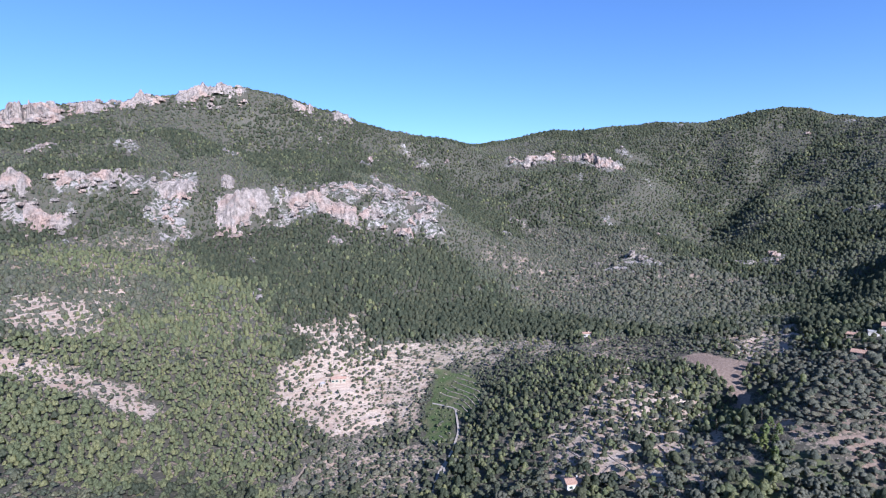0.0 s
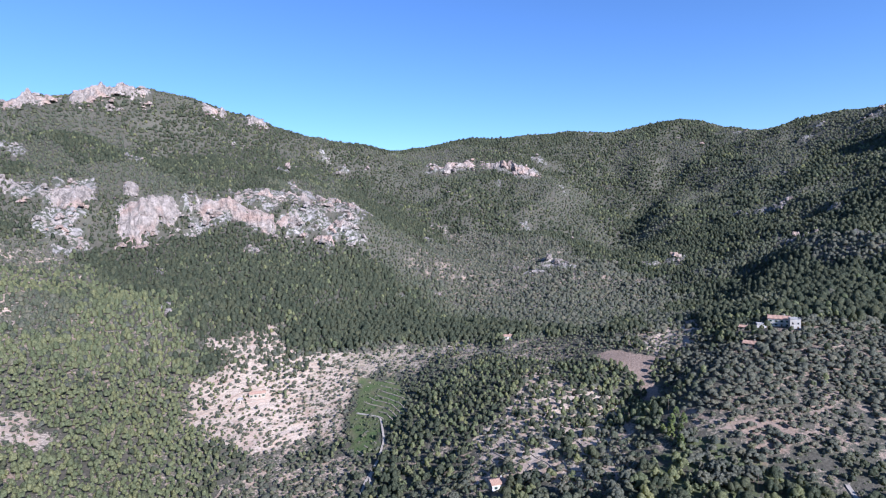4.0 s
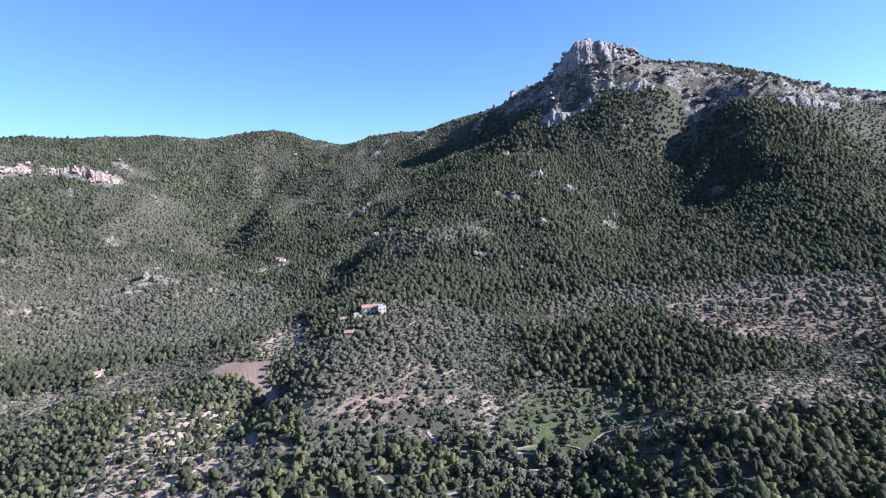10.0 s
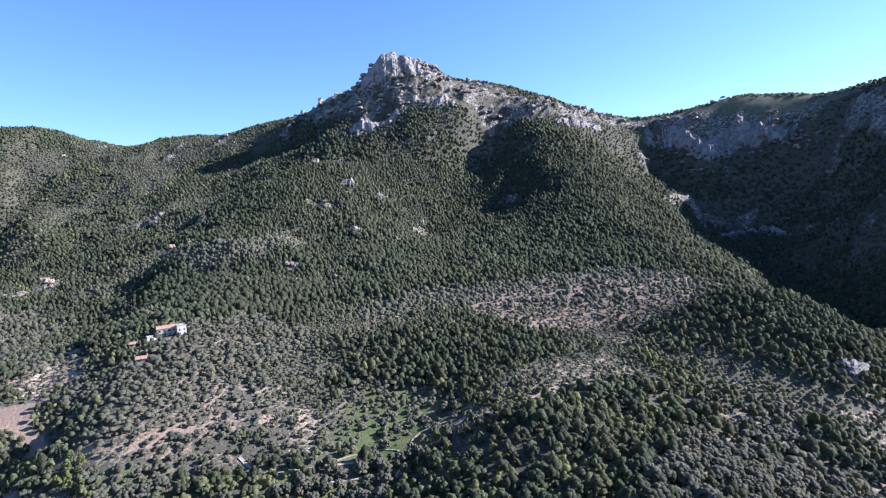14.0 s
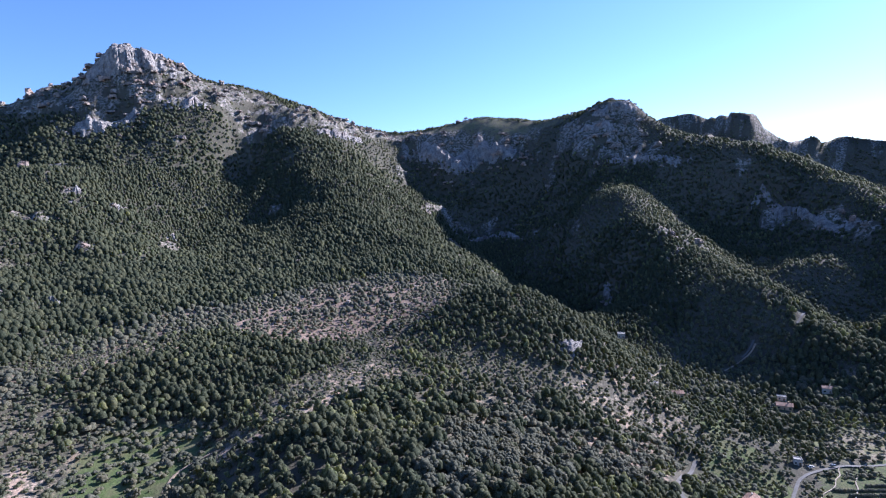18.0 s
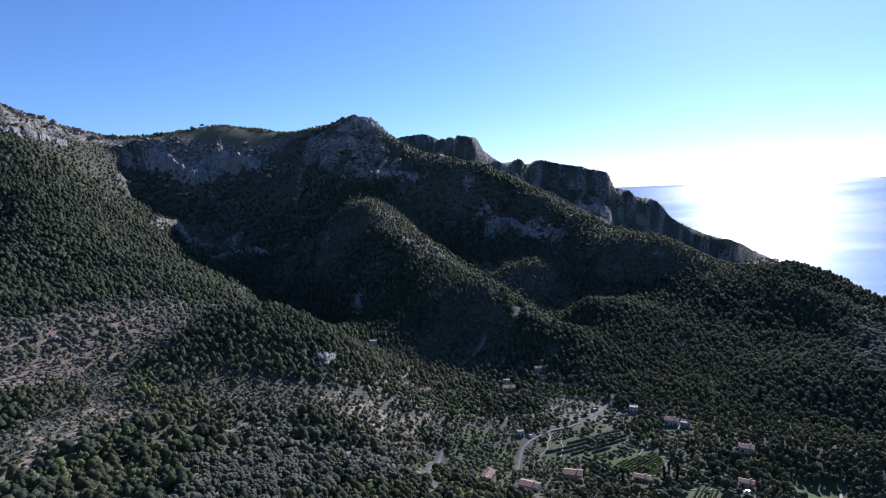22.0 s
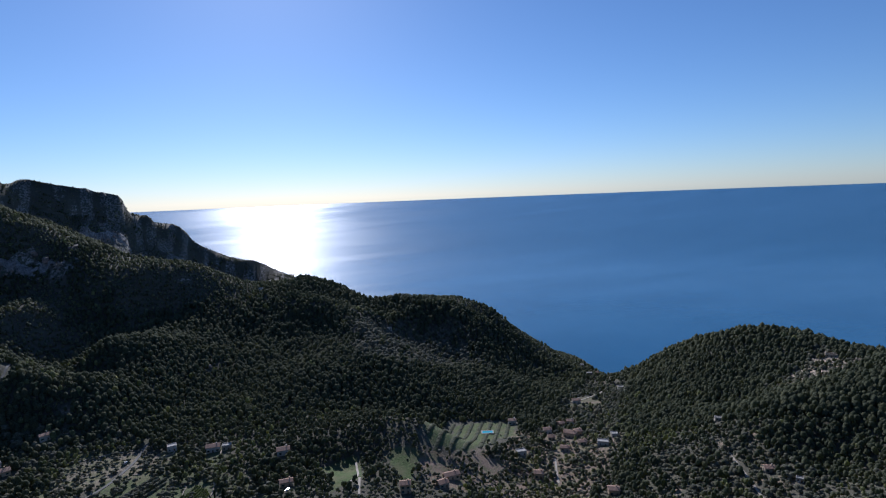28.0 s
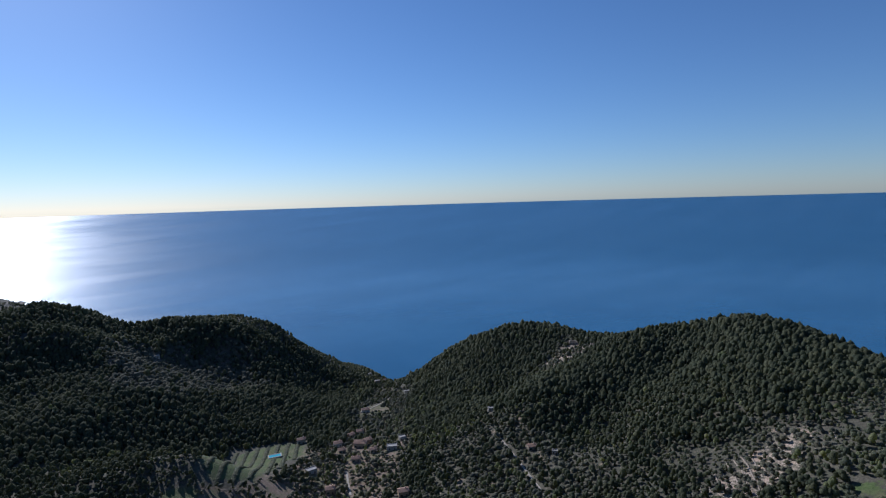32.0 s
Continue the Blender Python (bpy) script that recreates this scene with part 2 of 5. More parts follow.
SOUTH_FOOT = [(6, -758, 279), (-80, -774, 278), (-163, -698, 262), (-266, -665, 255), (-336, -583, 234), (-466, -577, 220), (8, -604, 248), (-37, -613, 247), (-27, -507, 220), (10, -435, 215), (42, -499, 234), (23, -369, 207), (-51, -403, 190), (-32, -317, 185), (-99, -376, 170), (-115, -512, 203), (-164, -589, 227), (31, -306, 211)]
CLEARING = [(-194, -554, 207), (-259, -526, 203), (-204, -491, 191), (-146, -441, 173), (-194, -445, 175), (-238, -430, 176), (-162, -397, 163), (-200, -365, 159)]
GREEN_VALLEY = [(-304, -423, 187), (-271, -378, 177), (-230, -323, 164), (-246, -340, 168), (-193, -292, 157), (-173, -262, 154), (-361, -405, 191), (-161, -296, 154), (-125, -320, 156), (-280, -490, 195)]
PINE_KNOLL = [(-333, -304, 196), (-287, -302, 188), (-241, -272, 174), (-213, -212, 172), (-394, -331, 203), (-199, -246, 159)]
TERRACE_HILL = [(-318, -257, 197), (-293, -218, 193), (-247, -200, 183), (-284, -191, 189), (-250, -152, 188), (-340, -216, 194), (-377, -265, 196), (-226, -169, 179), (-315, -170, 188)]
INNER_SLOPE = [(-851, -771, 276), (-662, -601, 224), (-567, -423, 196), (-799, -595, 242), (-712, -452, 222), (-1004, -556, 250), (-620, -342, 200), (-1237, -757, 326), (-1472, -740, 411), (-907, -410, 234), (-735, -345, 214), (-1296, -650, 322), (-652, -755, 265), (-497, -501, 187)]
FARM_FIELD = [(-432, -235, 210), (-435, -197, 207), (-487, -195, 214), (-388, -217, 205), (-368, -172, 199), (-360, -166, 176)]
GORGE = [(-609, -222, 206), (-748, -262, 224), (-945, -318, 258), (-1149, -346, 303), (-1440, -414, 401), (-752, -308, 223)]
PEAK_CREST = polar((105.2, 1830, 508), (103.7, 1835, 538), (100.4, 1760, 538), (97.5, 1750, 532), (95.4, 1710, 548), (93.9, 1680, 559), (91, 1617, 568), (88.5, 1550, 584),
                   (87.9, 1550, 606), (85.6, 1507, 606), (84.5, 1476, 631), (83.3, 1465, 659), (82.3, 1440, 678), (81.5, 1435, 682), (79.9, 1440, 679), (76.6, 1466, 654),
                   (75.7, 1470, 628), (72.2, 1507, 622), (69.7, 1515, 606), (66.2, 1529, 572), (63.4, 1480, 533), (59.1, 1495, 500), (55.5, 1530, 490), (52, 1535, 501),
                   (49.2, 1480, 511), (47.8, 1480, 515), (44, 1480, 505))
PEAK_FACE = [(-1382, 93, 536), (-1279, 164, 498), (-1269, 257, 526), (-1230, 341, 516), (-1361, 468, 575), (-1193, 461, 500), (-1219, 553, 507), (-1149, 547, 465), (-1175, 695, 450), (-1489, -115, 472), (-1411, 5, 488), (-1520, -283, 439), (-1438, -422, 385), (-1118, -270, 314)]
CLIFF_LIP = [(-1266, 750, 487), (-1186, 815, 462), (-1115, 876, 469), (-1048, 928, 447), (-989, 977, 442), (-939, 1012, 446)]
BASIN = [(-1156, 794, 409), (-1041, 896, 393), (-937, 977, 386), (-1029, 795, 306), (-1071, 788, 367), (-882, 794, 242), (-679, 693, 192), (-845, 906, 276), (-846, 697, 240)]
SPUR = [(-1080, 489, 429), (-931, 462, 354), (-813, 450, 303), (-710, 443, 264), (-621, 456, 246), (-540, 465, 227), (-708, 365, 254)]
GULLY = [(-1201, 461, 440), (-1169, 381, 382), (-1023, 274, 300), (-912, 174, 272), (-883, 284, 266), (-940, 367, 288)]
MOUNTAIN_FLANK = [(-998, 59, 356), (-973, 116, 332), (-1197, -49, 395), (-1128, 211, 401), (-858, -42, 289), (-759, -115, 269), (-694, -175, 251), (-684, -30, 248), (-603, -25, 239), (-727, 113, 247), (-605, 92, 229), (-688, 259, 240), (-566, -173, 234), (-570, 13, 222), (-1039, -149, 340), (-817, 26, 270)]
ORCHARD_SHELF = [(-542, 81, 216), (-524, 196, 221), (-530, 343, 228), (-427, 209, 212), (-470, 357, 222), (-582, 152, 227), (-454, 249, 218), (-407, 268, 216)]
FARM_KNOLL = [(-453, -121, 228), (-513, -93, 232), (-453, -52, 217), (-507, -11, 215), (-429, -155, 216), (-367, -45, 207), (-361, -91, 214), (-308, -116, 210), (-354, -147, 216)]
PINE_HILL = [(-434, 26, 214), (-426, 86, 215), (-387, 143, 210), (-387, 47, 203), (-299, 109, 210), (-223, 80, 212), (-211, 51, 206), (-272, 165, 210), (-353, 193, 210), (-209, 153, 212), (-180, 127, 211)]
LOWER_FIELDS = [(-272, -11, 193), (-263, 30, 189), (-292, -48, 195), (-300, 14, 194), (-347, 48, 196), (-323, -25, 199), (-252, 5, 187), (-278, -80, 194), (-311, 60, 194)]
CRAG_HILL = [(-375, 280, 223), (-374, 332, 232), (-349, 359, 232), (-307, 365, 218), (-288, 365, 208), (-251, 317, 198), (-278, 296, 206), (-226, 331, 173), (-232, 273, 189), (-250, 237, 195), (-202, 190, 191), (-170, 221, 183), (-255, 154, 200), (-246, 88, 217), (-310, 238, 206), (-298, 182, 208), (-188, 299, 165), (-213, 357, 159)]
EAST_RIDGE = polar((41, 1405, 488), (39, 1386, 495), (36.4, 1292, 502), (35, 1290, 506), (33, 1268, 503), (32.4, 1280, 474), (30.6, 1247, 446)) + [(-566, 1033, 405), (-488, 1018, 376), (-401, 1013, 346), (-303, 995, 310), (-211, 945, 268), (-117, 888, 241)]
EAST_CLIFFS = [(-1041, 823, 419), (-933, 945, 411), (-823, 940, 370), (-721, 955, 412), (-627, 940, 347), (-534, 973, 347), (-644, 1031, 430)]
EAST_SPUR = [(-571, 784, 308), (-457, 726, 264), (-363, 672, 232), (-286, 638, 205), (-227, 620, 188), (-197, 600, 177)]
EAST_HOLLOW = [(-991, 794, 344), (-836, 786, 254), (-610, 686, 179), (-464, 616, 160), (-458, 977, 296), (-393, 993, 263), (-295, 895, 209), (-236, 739, 180), (-287, 944, 249), (-181, 844, 221), (-347, 511, 161), (-486, 662, 210)]
ROAD_SHELF = [(-349, 506, 152), (-277, 450, 144), (-238, 422, 142), (-238, 564, 145), (-212, 615, 171), (-267, 526, 140), (-146, 601, 167), (-140, 681, 187)]
VILLAGE = [(-182, 491, 131), (-225, 475, 136), (-240, 432, 139), (-157, 547, 140), (-85, 500, 130), (-51, 399, 129), (-122, 385, 132), (-85, 358, 128), (-175, 317, 138), (-12, 480, 131), (30, 426, 135), (61, 378, 134), (107, 441, 145), (133, 413, 149), (-177, 414, 137)]
VALLEY_MOUTH = [(209, 448, 102), (152, 455, 105), (286, 427, 94), (240, 367, 100), (185, 363, 105), (67, 393, 122), (374, 533, 73), (466, 624, 43), (576, 731, 8), (509, 616, 40), (323, 493, 80), (332, 426, 92), (213, 326, 104), (437, 508, 67)]
CAPE_CREST = [(-159, 938, 245), (-55, 918, 233), (30, 879, 194), (102, 896, 206), (162, 893, 182), (192, 894, 155), (244, 903, 155), (301, 894, 147), (355, 869, 152), (410, 849, 125), (481, 818, 64), (559, 795, 19), (613, 795, -9)]
CAPE_SLOPE = [(-101, 841, 182), (-17, 782, 161), (53, 748, 156), (163, 678, 150), (-14, 609, 135), (80, 565, 144), (-149, 648, 144), (-225, 708, 171), (-372, 813, 230), (-443, 757, 256), (-272, 807, 213), (-84, 584, 139), (200, 727, 130), (341, 748, 115), (331, 639, 86), (204, 528, 102), (95, 532, 120), (435, 708, 40), (287, 515, 82), (131, 492, 108), (428, 651, 42)]
HILL_WEST_CREST = [(618, 722, 12), (606, 677, 43), (610, 632, 89), (619, 576, 110), (640, 524, 133), (660, 475, 136), (656, 415, 134), (674, 364, 132), (679, 304, 138), (679, 249, 164), (675, 204, 175), (656, 160, 181), (632, 120, 178), (596, 73, 176)]
HILL_WEST_SLOPE = [(514, 583, 69), (476, 445, 102), (409, 367, 114), (525, 396, 122), (606, 396, 135), (550, 311, 140), (539, 229, 159), (526, 158, 177), (500, 102, 185), (447, 241, 147), (422, 158, 165), (423, 102, 180), (435, 63, 194), (334, 291, 121), (295, 219, 127), (327, 328, 117), (351, 189, 144), (319, 135, 151), (357, 116, 166), (360, 86, 178), (385, 63, 187), (323, 69, 175), (323, 39, 189), (273, 300, 112)]
FAR_RIDGE = polar((31, 2330, 562), (29.8, 2330, 568), (27.7, 2346, 570), (26.6, 2310, 550), (24.6, 2202, 545), (23, 2190, 542), (21.8, 2233, 492), (20.7, 2249, 440), (18.3, 2297, 448), (16.4, 2346, 444),
                  (13.9, 2346, 418), (12.3, 2346, 403), (9.6, 2346, 377), (8.8, 2362, 323), (6.7, 2413, 288), (4.7, 2430, 247), (3.9, 2430, 185), (1.2, 2413, 123), (-2, 2385, 78), (-3.4, 2360, 40), (-4.8, 2330, 6))
FAR_FOOT = [(-566, 1709, 308), (-368, 1656, 214), (-199, 1679, 156), (-735, 1642, 390), (-554, 2025, 364), (-328, 2073, 246), (-118, 1986, 124)]
# the ground behind the crests, under the sea's edge and round the take-off place
def lee(line, push, drop, floor=None):
    """Points behind a crest: farther out by a factor, lower by drop or down to floor."""
    return [(x * push, y * push, z - drop if floor is None else floor) for x, y, z in line]


BEHIND = [(60, -260, 215), (300, -330, 225), (350, -700, 300), (-60, -650, 235), (600, -420, 190), (420, -150, 185), (250, -60, 178),
          (0, 0, 196), (0, 140, 190), (120, 60, 180), (-130, 60, 200), (-120, -160, 190), (800, -900, 380), (0, -1400, 520), (1500, -1500, 420), (1700, -500, 120)]
CAMERA_SIDE = [(700, -160, 165), (900, -500, 200), (1150, -150, 10), (1500, 100, -40)]
OPEN_SEA = [(0, 3600, -60), (900, 2700, -60), (1500, 1900, -60), (2200, 900, -60), (1000, 1400, -50), (600, 1500, -45), (350, 2200, -55), (3300, 0, -60), (2600, 2400, -60)]
LAND = (CREST_SOUTH + CREST_SADDLE + SLOPE_SOUTH + CLIFF_TOPS + CLIFF_FEET + SOUTH_FOOT + CLEARING + GREEN_VALLEY + PINE_KNOLL + TERRACE_HILL
        + INNER_SLOPE + FARM_FIELD + GORGE + PEAK_CREST + PEAK_FACE + CLIFF_LIP + BASIN + SPUR + GULLY + MOUNTAIN_FLANK + ORCHARD_SHELF
        + FARM_KNOLL + PINE_HILL + LOWER_FIELDS + CRAG_HILL + EAST_RIDGE + EAST_CLIFFS + EAST_SPUR + EAST_HOLLOW + ROAD_SHELF + VILLAGE
        + VALLEY_MOUTH + CAPE_CREST + CAPE_SLOPE + HILL_WEST_CREST + HILL_WEST_SLOPE + FAR_RIDGE + FAR_FOOT + BEHIND + CAMERA_SIDE + OPEN_SEA
        + lee(CREST_SOUTH, 1.25, 120) + lee(CREST_SADDLE, 1.22, 110) + lee(PEAK_CREST[:-2], 1.22, 120) + lee(EAST_RIDGE[:8], 1.18, 90)
        + lee(CREST_SOUTH, 2.0, 260) + lee(PEAK_CREST[::2], 1.9, 260)
        + lee(CAPE_CREST[3:], 1.22, 0, -12) + lee(HILL_WEST_CREST, 1.25, 0, -12) + lee(FAR_RIDGE[8:], 1.12, 0, -14) + lee(FAR_RIDGE[:8], 1.3, 200)
        + lee(CAPE_CREST[3:], 1.6, 0, -45) + lee(HILL_WEST_CREST, 1.6, 0, -45))
LAND = np.array(LAND, float)
BLEND = 18.0                        # metres over which a bend of the land is rounded


def land_weights():
    n = len(LAND)
    gap = np.hypot(LAND[:, None, 0] - LAND[None, :, 0], LAND[:, None, 1] - LAND[None, :, 1])
    k = -np.sqrt(gap ** 2 + BLEND ** 2) + 6.0 * np.eye(n)
    m = np.zeros((n + 1, n + 1))
    m[:n, :n], m[:n, n], m[n, :n] = k, 1, 1
    return np.linalg.solve(m, np.r_[LAND[:, 2], 0])


WEIGHTS = land_weights()
GRID = np.random.RandomState(7).rand(256, 256)


def value_noise(x, y):
    """Smooth noise from 0 to 1, one bump a unit."""
    i, j = np.floor(x).astype(int), np.floor(y).astype(int)
    u, v = x - i, y - j
    u, v = u * u * (3 - 2 * u), v * v * (3 - 2 * v)
    a, b, c, d = GRID[i % 256, j % 256], GRID[(i + 1) % 256, j % 256], GRID[i % 256, (j + 1) % 256], GRID[(i + 1) % 256, (j + 1) % 256]
    return (a * (1 - u) + b * u) * (1 - v) + (c * (1 - u) + d * u) * v


def fbm(x, y, size, octaves=4, ridged=False):
    total, gain, norm = 0.0, 1.0, 0.0
    for k in range(octaves):
        n = value_noise(x / size + 17.3 * k, y / size - 9.1 * k)
        total = total + gain * (1 - abs(2 * n - 1) if ridged else n)
        norm, gain, size = norm + gain, gain * 0.5, size * 0.47
    return total / norm


def smooth(a, lo, hi):
    t = np.clip((a - lo) / (hi - lo), 0, 1)
    return t * t * (3 - 2 * t)


def inside(x, y, ring, soft=6.0):
    """1 within a ring of plan points, 0 outside, with a soft edge that wanders."""
    ring = np.array(ring, float)
    lo, hi = ring.min(0) - 3 * soft, ring.max(0) + 3 * soft
    out = np.zeros(np.shape(x))
    near = (x > lo[0]) & (x < hi[0]) & (y > lo[1]) & (y < hi[1])
    px, py = x[near], y[near]
    if not px.size:
        return out
    odd, best = np.zeros(px.shape, bool), np.full(px.shape, 1e9)
    for (ax, ay), (bx, by) in zip(ring, np.roll(ring, -1, 0)):
        cross = (ay > py) != (by > py)
        odd ^= cross & (px < (bx - ax) * (py - ay) / (by - ay + 1e-9) + ax)
        dx, dy = bx - ax, by - ay
        s = np.clip(((px - ax) * dx + (py - ay) * dy) / (dx * dx + dy * dy + 1e-9), 0, 1)
        best = np.minimum(best, np.hypot(px - ax - s * dx, py - ay - s * dy))
    best = np.where(odd, best, -best) + (fbm(px, py, 34, 3) - 0.5) * soft * 4.5
    out[near] = smooth(best, -soft, soft)
    return out


def along(x, y, line):
    """The plan distance to a line of points."""
    best = np.full(np.shape(x), 1e9)
    for a, b in zip(line[:-1], line[1:]):
        dx, dy = b[0] - a[0], b[1] - a[1]
        s = np.clip(((x - a[0]) * dx + (y - a[1]) * dy) / (dx * dx + dy * dy + 1e-9), 0, 1)
        best = np.minimum(best, np.hypot(x - a[0] - s * dx, y - a[1] - s * dy))
    return best


def bare_height(x, y):
    """The land without its small relief."""
    x, y = np.asarray(x, float), np.asarray(y, float)
    flat_x, flat_y = x.ravel(), y.ravel()
    out = np.empty(flat_x.shape)
    for k in range(0, flat_x.size, 20000):
        gap2 = (flat_x[k:k + 20000, None] - LAND[None, :, 0]) ** 2 + (flat_y[k:k + 20000, None] - LAND[None, :, 1]) ** 2
        out[k:k + 20000] = -np.sqrt(gap2 + BLEND ** 2) @ WEIGHTS[:-1] + WEIGHTS[-1]
    return out.reshape(x.shape)


FIELDS = []

def field(kinds, *ring):
    FIELDS.append((kinds, ring))

field(dict(soft=8, soil=0.9, open=0.5, olive=0.3, terrace=0.95), (-190, -557), (-265, -539), (-249, -495), (-280, -468), (-258, -439), (-207, -368), (-199, -363), (-144, -377), (-132, -443), (-159, -478), (-185, -501))    # the bare clearing
field(dict(soft=12, soil=0.8, open=0.5, olive=0.3, terrace=1), (49, -631), (-63, -686), (-56, -597), (-23, -566), (-9, -527), (43, -525))    # pale terraces in the wood
field(dict(soft=10, soil=0.72, open=0.5, scrub=0.5), (41, -495), (12, -472), (-28, -442), (-51, -403), (-19, -415), (13, -436), (40, -458))    # stony strip
field(dict(soil=0.35, open=0.3), (-16, -320), (-85, -412), (-74, -387), (-26, -308))    # path cut
field(dict(grass=1, open=0.85, terrace=0.9), (-270, -403), (-288, -375), (-255, -313), (-237, -325), (-216, -304), (-206, -326), (-237, -368))    # green terraces
field(dict(soft=9, soil=0.6, open=0.6, terrace=0.8, grass=0.35), (-269, -484), (-401, -372), (-359, -341), (-309, -370), (-270, -412), (-251, -443))    # upper terraces
field(dict(soft=9, soil=0.95, open=0.24, olive=0.25, brighter=0.4, terrace=0.95), (-309, -255), (-358, -261), (-335, -221), (-334, -183), (-252, -130), (-224, -157), (-217, -203), (-256, -234), (-275, -222))    # terraced hill
field(dict(soft=14, scrub=0.9, soil=0.5, olive=0.15, brighter=0.6), (-130, -364), (-211, -326), (-169, -262), (-86, -299))    # scrubby foot
field(dict(soft=22, scrub=0.6, soil=0.35, olive=0.3), (-527, -650), (-826, -639), (-874, -483), (-597, -298), (-512, -421), (-510, -568))    # grey scrub slope
field(dict(soft=14, scrub=0.6, soil=0.34, olive=0.08, brighter=0.8), (59, -821), (-119, -810), (-182, -525), (-132, -443), (-65, -492), (43, -525))    # open wood, most of its pines in the brighter colour
field(dict(soft=14, olive=1, soil=0.3, brown=0.38), (-441, -200), (-428, -147), (-511, -108), (-516, -65), (-484, 1), (-436, -2), (-395, -50), (-319, -47), (-296, -74), (-276, -87), (-311, -131))    # olives of the farm
field(dict(brown=0.8, olive=0.9), (-320, -100), (-340, -80), (-303, -71), (-273, -88))    # red earth under olives
field(dict(grass=1, open=0.85), (-282, -18), (-296, 12), (-291, 23), (-274, -4))    # meadow by the lane
field(dict(grass=1, bare=1), (-227, -115), (-236, -111), (-235, -104), (-224, -102))    # lawn
field(dict(soft=14, olive=0.8, soil=0.5, brown=0.6, open=0.3, terrace=0.8), (-519, 10), (-577, 118), (-571, 334), (-519, 381), (-460, 391), (-368, 242), (-370, 216), (-431, 200), (-511, 132), (-483, 50))    # orchard shelf
field(dict(soft=9, grass=0.85, open=0.3, olive=0.7), (-309, -4), (-358, 26), (-340, 73), (-305, 61), (-282, 37), (-249, 29), (-254, -22), (-271, -25), (-284, 6))    # meadows
field(dict(soft=14, olive=1, soil=0.36, brown=0.3), (-193, 131), (-245, 195), (-254, 278), (-196, 216), (-178, 119))    # olive slope
field(dict(soft=14, olive=0.1, pine=0.8), (-174, 124), (-236, 204), (-240, 284), (-229, 343), (-199, 332), (-137, 222), (-167, 124))    # olives under the crag
field(dict(soft=9, grass=0.75, soil=0.2, open=0.1, olive=0.4), (-234, 440), (-223, 474), (-177, 393), (-149, 407), (-124, 350), (-139, 308), (-175, 345))    # valley meadows
field(dict(soft=9, grass=0.55, soil=0.2, terrace=1, olive=0.4), (-129, 393), (-60, 486), (-16, 478), (-6, 405), (12, 365), (-8, 333), (-60, 352), (-111, 347))    # village terraces
field(dict(soft=9, soil=0.2, grass=0.5, olive=0.3, terrace=1), (-264, 454), (-202, 547), (-137, 539), (-89, 504), (-118, 421), (-192, 403), (-222, 380))    # upper village terraces
field(dict(soft=6, grass=0.65, soil=0.4, open=0.35, olive=0.6, terrace=1), (-130, 404), (-98, 453), (-70, 436), (-39, 409), (-25, 380), (-62, 375), (-106, 385))    # vine terraces
field(dict(soft=6, grass=0.45, soil=0.6, open=0.55, olive=0.6, terrace=1), (-141, 443), (-128, 494), (-95, 495), (-62, 471), (-62, 447), (-91, 442))    # walled terraces
field(dict(grass=1, bare=1), (54, 394), (71, 402), (66, 366), (50, 351))    # bright lawn
field(dict(grass=0.75, brown=0.5, bare=0.95), (130, 397), (190, 493), (255, 483), (226, 440), (145, 379), (127, 382))    # vegetable strips
field(dict(soft=14, grass=0.4, soil=0.4, brown=0.75, open=0.25, olive=0.4), (110, 386), (145, 379), (230, 448), (286, 457), (500, 629), (435, 537), (292, 368), (232, 312), (91, 324))    # gardens of the valley
field(dict(grass=0.5, soil=0.45, brown=0.4, open=0.4, olive=0.5), (380, 578), (489, 682), (519, 627), (418, 516), (349, 477), (329, 502))    # valley mouth
field(dict(stone=0.4, soil=0.2, open=0.4), (543, 764), (641, 815), (474, 579), (489, 682))    # cove
field(dict(soft=18, olive=0.75, scrub=0.6, soil=0.3), (163, 776), (302, 767), (310, 666), (164, 606), (109, 663))    # olives of the cape
field(dict(soft=9, soil=0.55, open=0.5, olive=0.5, terrace=1), (538, 414), (614, 415), (597, 315), (564, 341), (510, 376))    # ruin terraces
field(dict(soft=12, soil=0.5, open=0.3, olive=0.6, terrace=0.9), (394, 117), (401, 71), (378, 62), (310, 73), (305, 129), (344, 114))    # bare slope
field(dict(grass=1, bare=1), (323, 60), (326, 39), (312, 35), (310, 54))    # round lawn
field(dict(soft=14, olive=0.5, soil=0.2, open=0.1), (303, 347), (381, 335), (376, 254), (348, 206), (295, 167), (245, 295))    # slope by the track
field(dict(soft=9, soil=0.5, grass=0.45, open=0.85), (-1197, 855), (-1095, 966), (-912, 1050), (-912, 1026), (-987, 980), (-1090, 882), (-1162, 828))    # dry upland pasture
field(dict(grass=0.4, soil=0.5, open=0.85), (-1193, 835), (-1105, 950), (-997, 1063), (-948, 1012), (-1056, 935), (-1123, 882))    # upland pasture
field(dict(soft=14, scrub=0.8, soil=0.2), (-632, 1954), (-395, 2216), (-174, 2275), (173, 2389), (-165, 2095), (-471, 1827), (-584, 1786))    # far slopes
field(dict(soft=25, brighter=0.95, soil=0.3, pine=0.6), (75, -529), (-65, -492), (-132, -443), (-130, -364), (-86, -299), (48, -300))    # green wood, sunlit look put into its pine colour
field(dict(soft=15, pine=1), (-303, 361), (-375, 507), (-224, 376), (-183, 327), (-185, 270), (-240, 284))    # pines below the crag
field(dict(brown=1, bare=0.8), (118, 368), (137, 371), (133, 351), (115, 348))    # dug garden
field(dict(brown=1, bare=0.8), (171, 385), (203, 398), (190, 377), (165, 367))    # dug garden
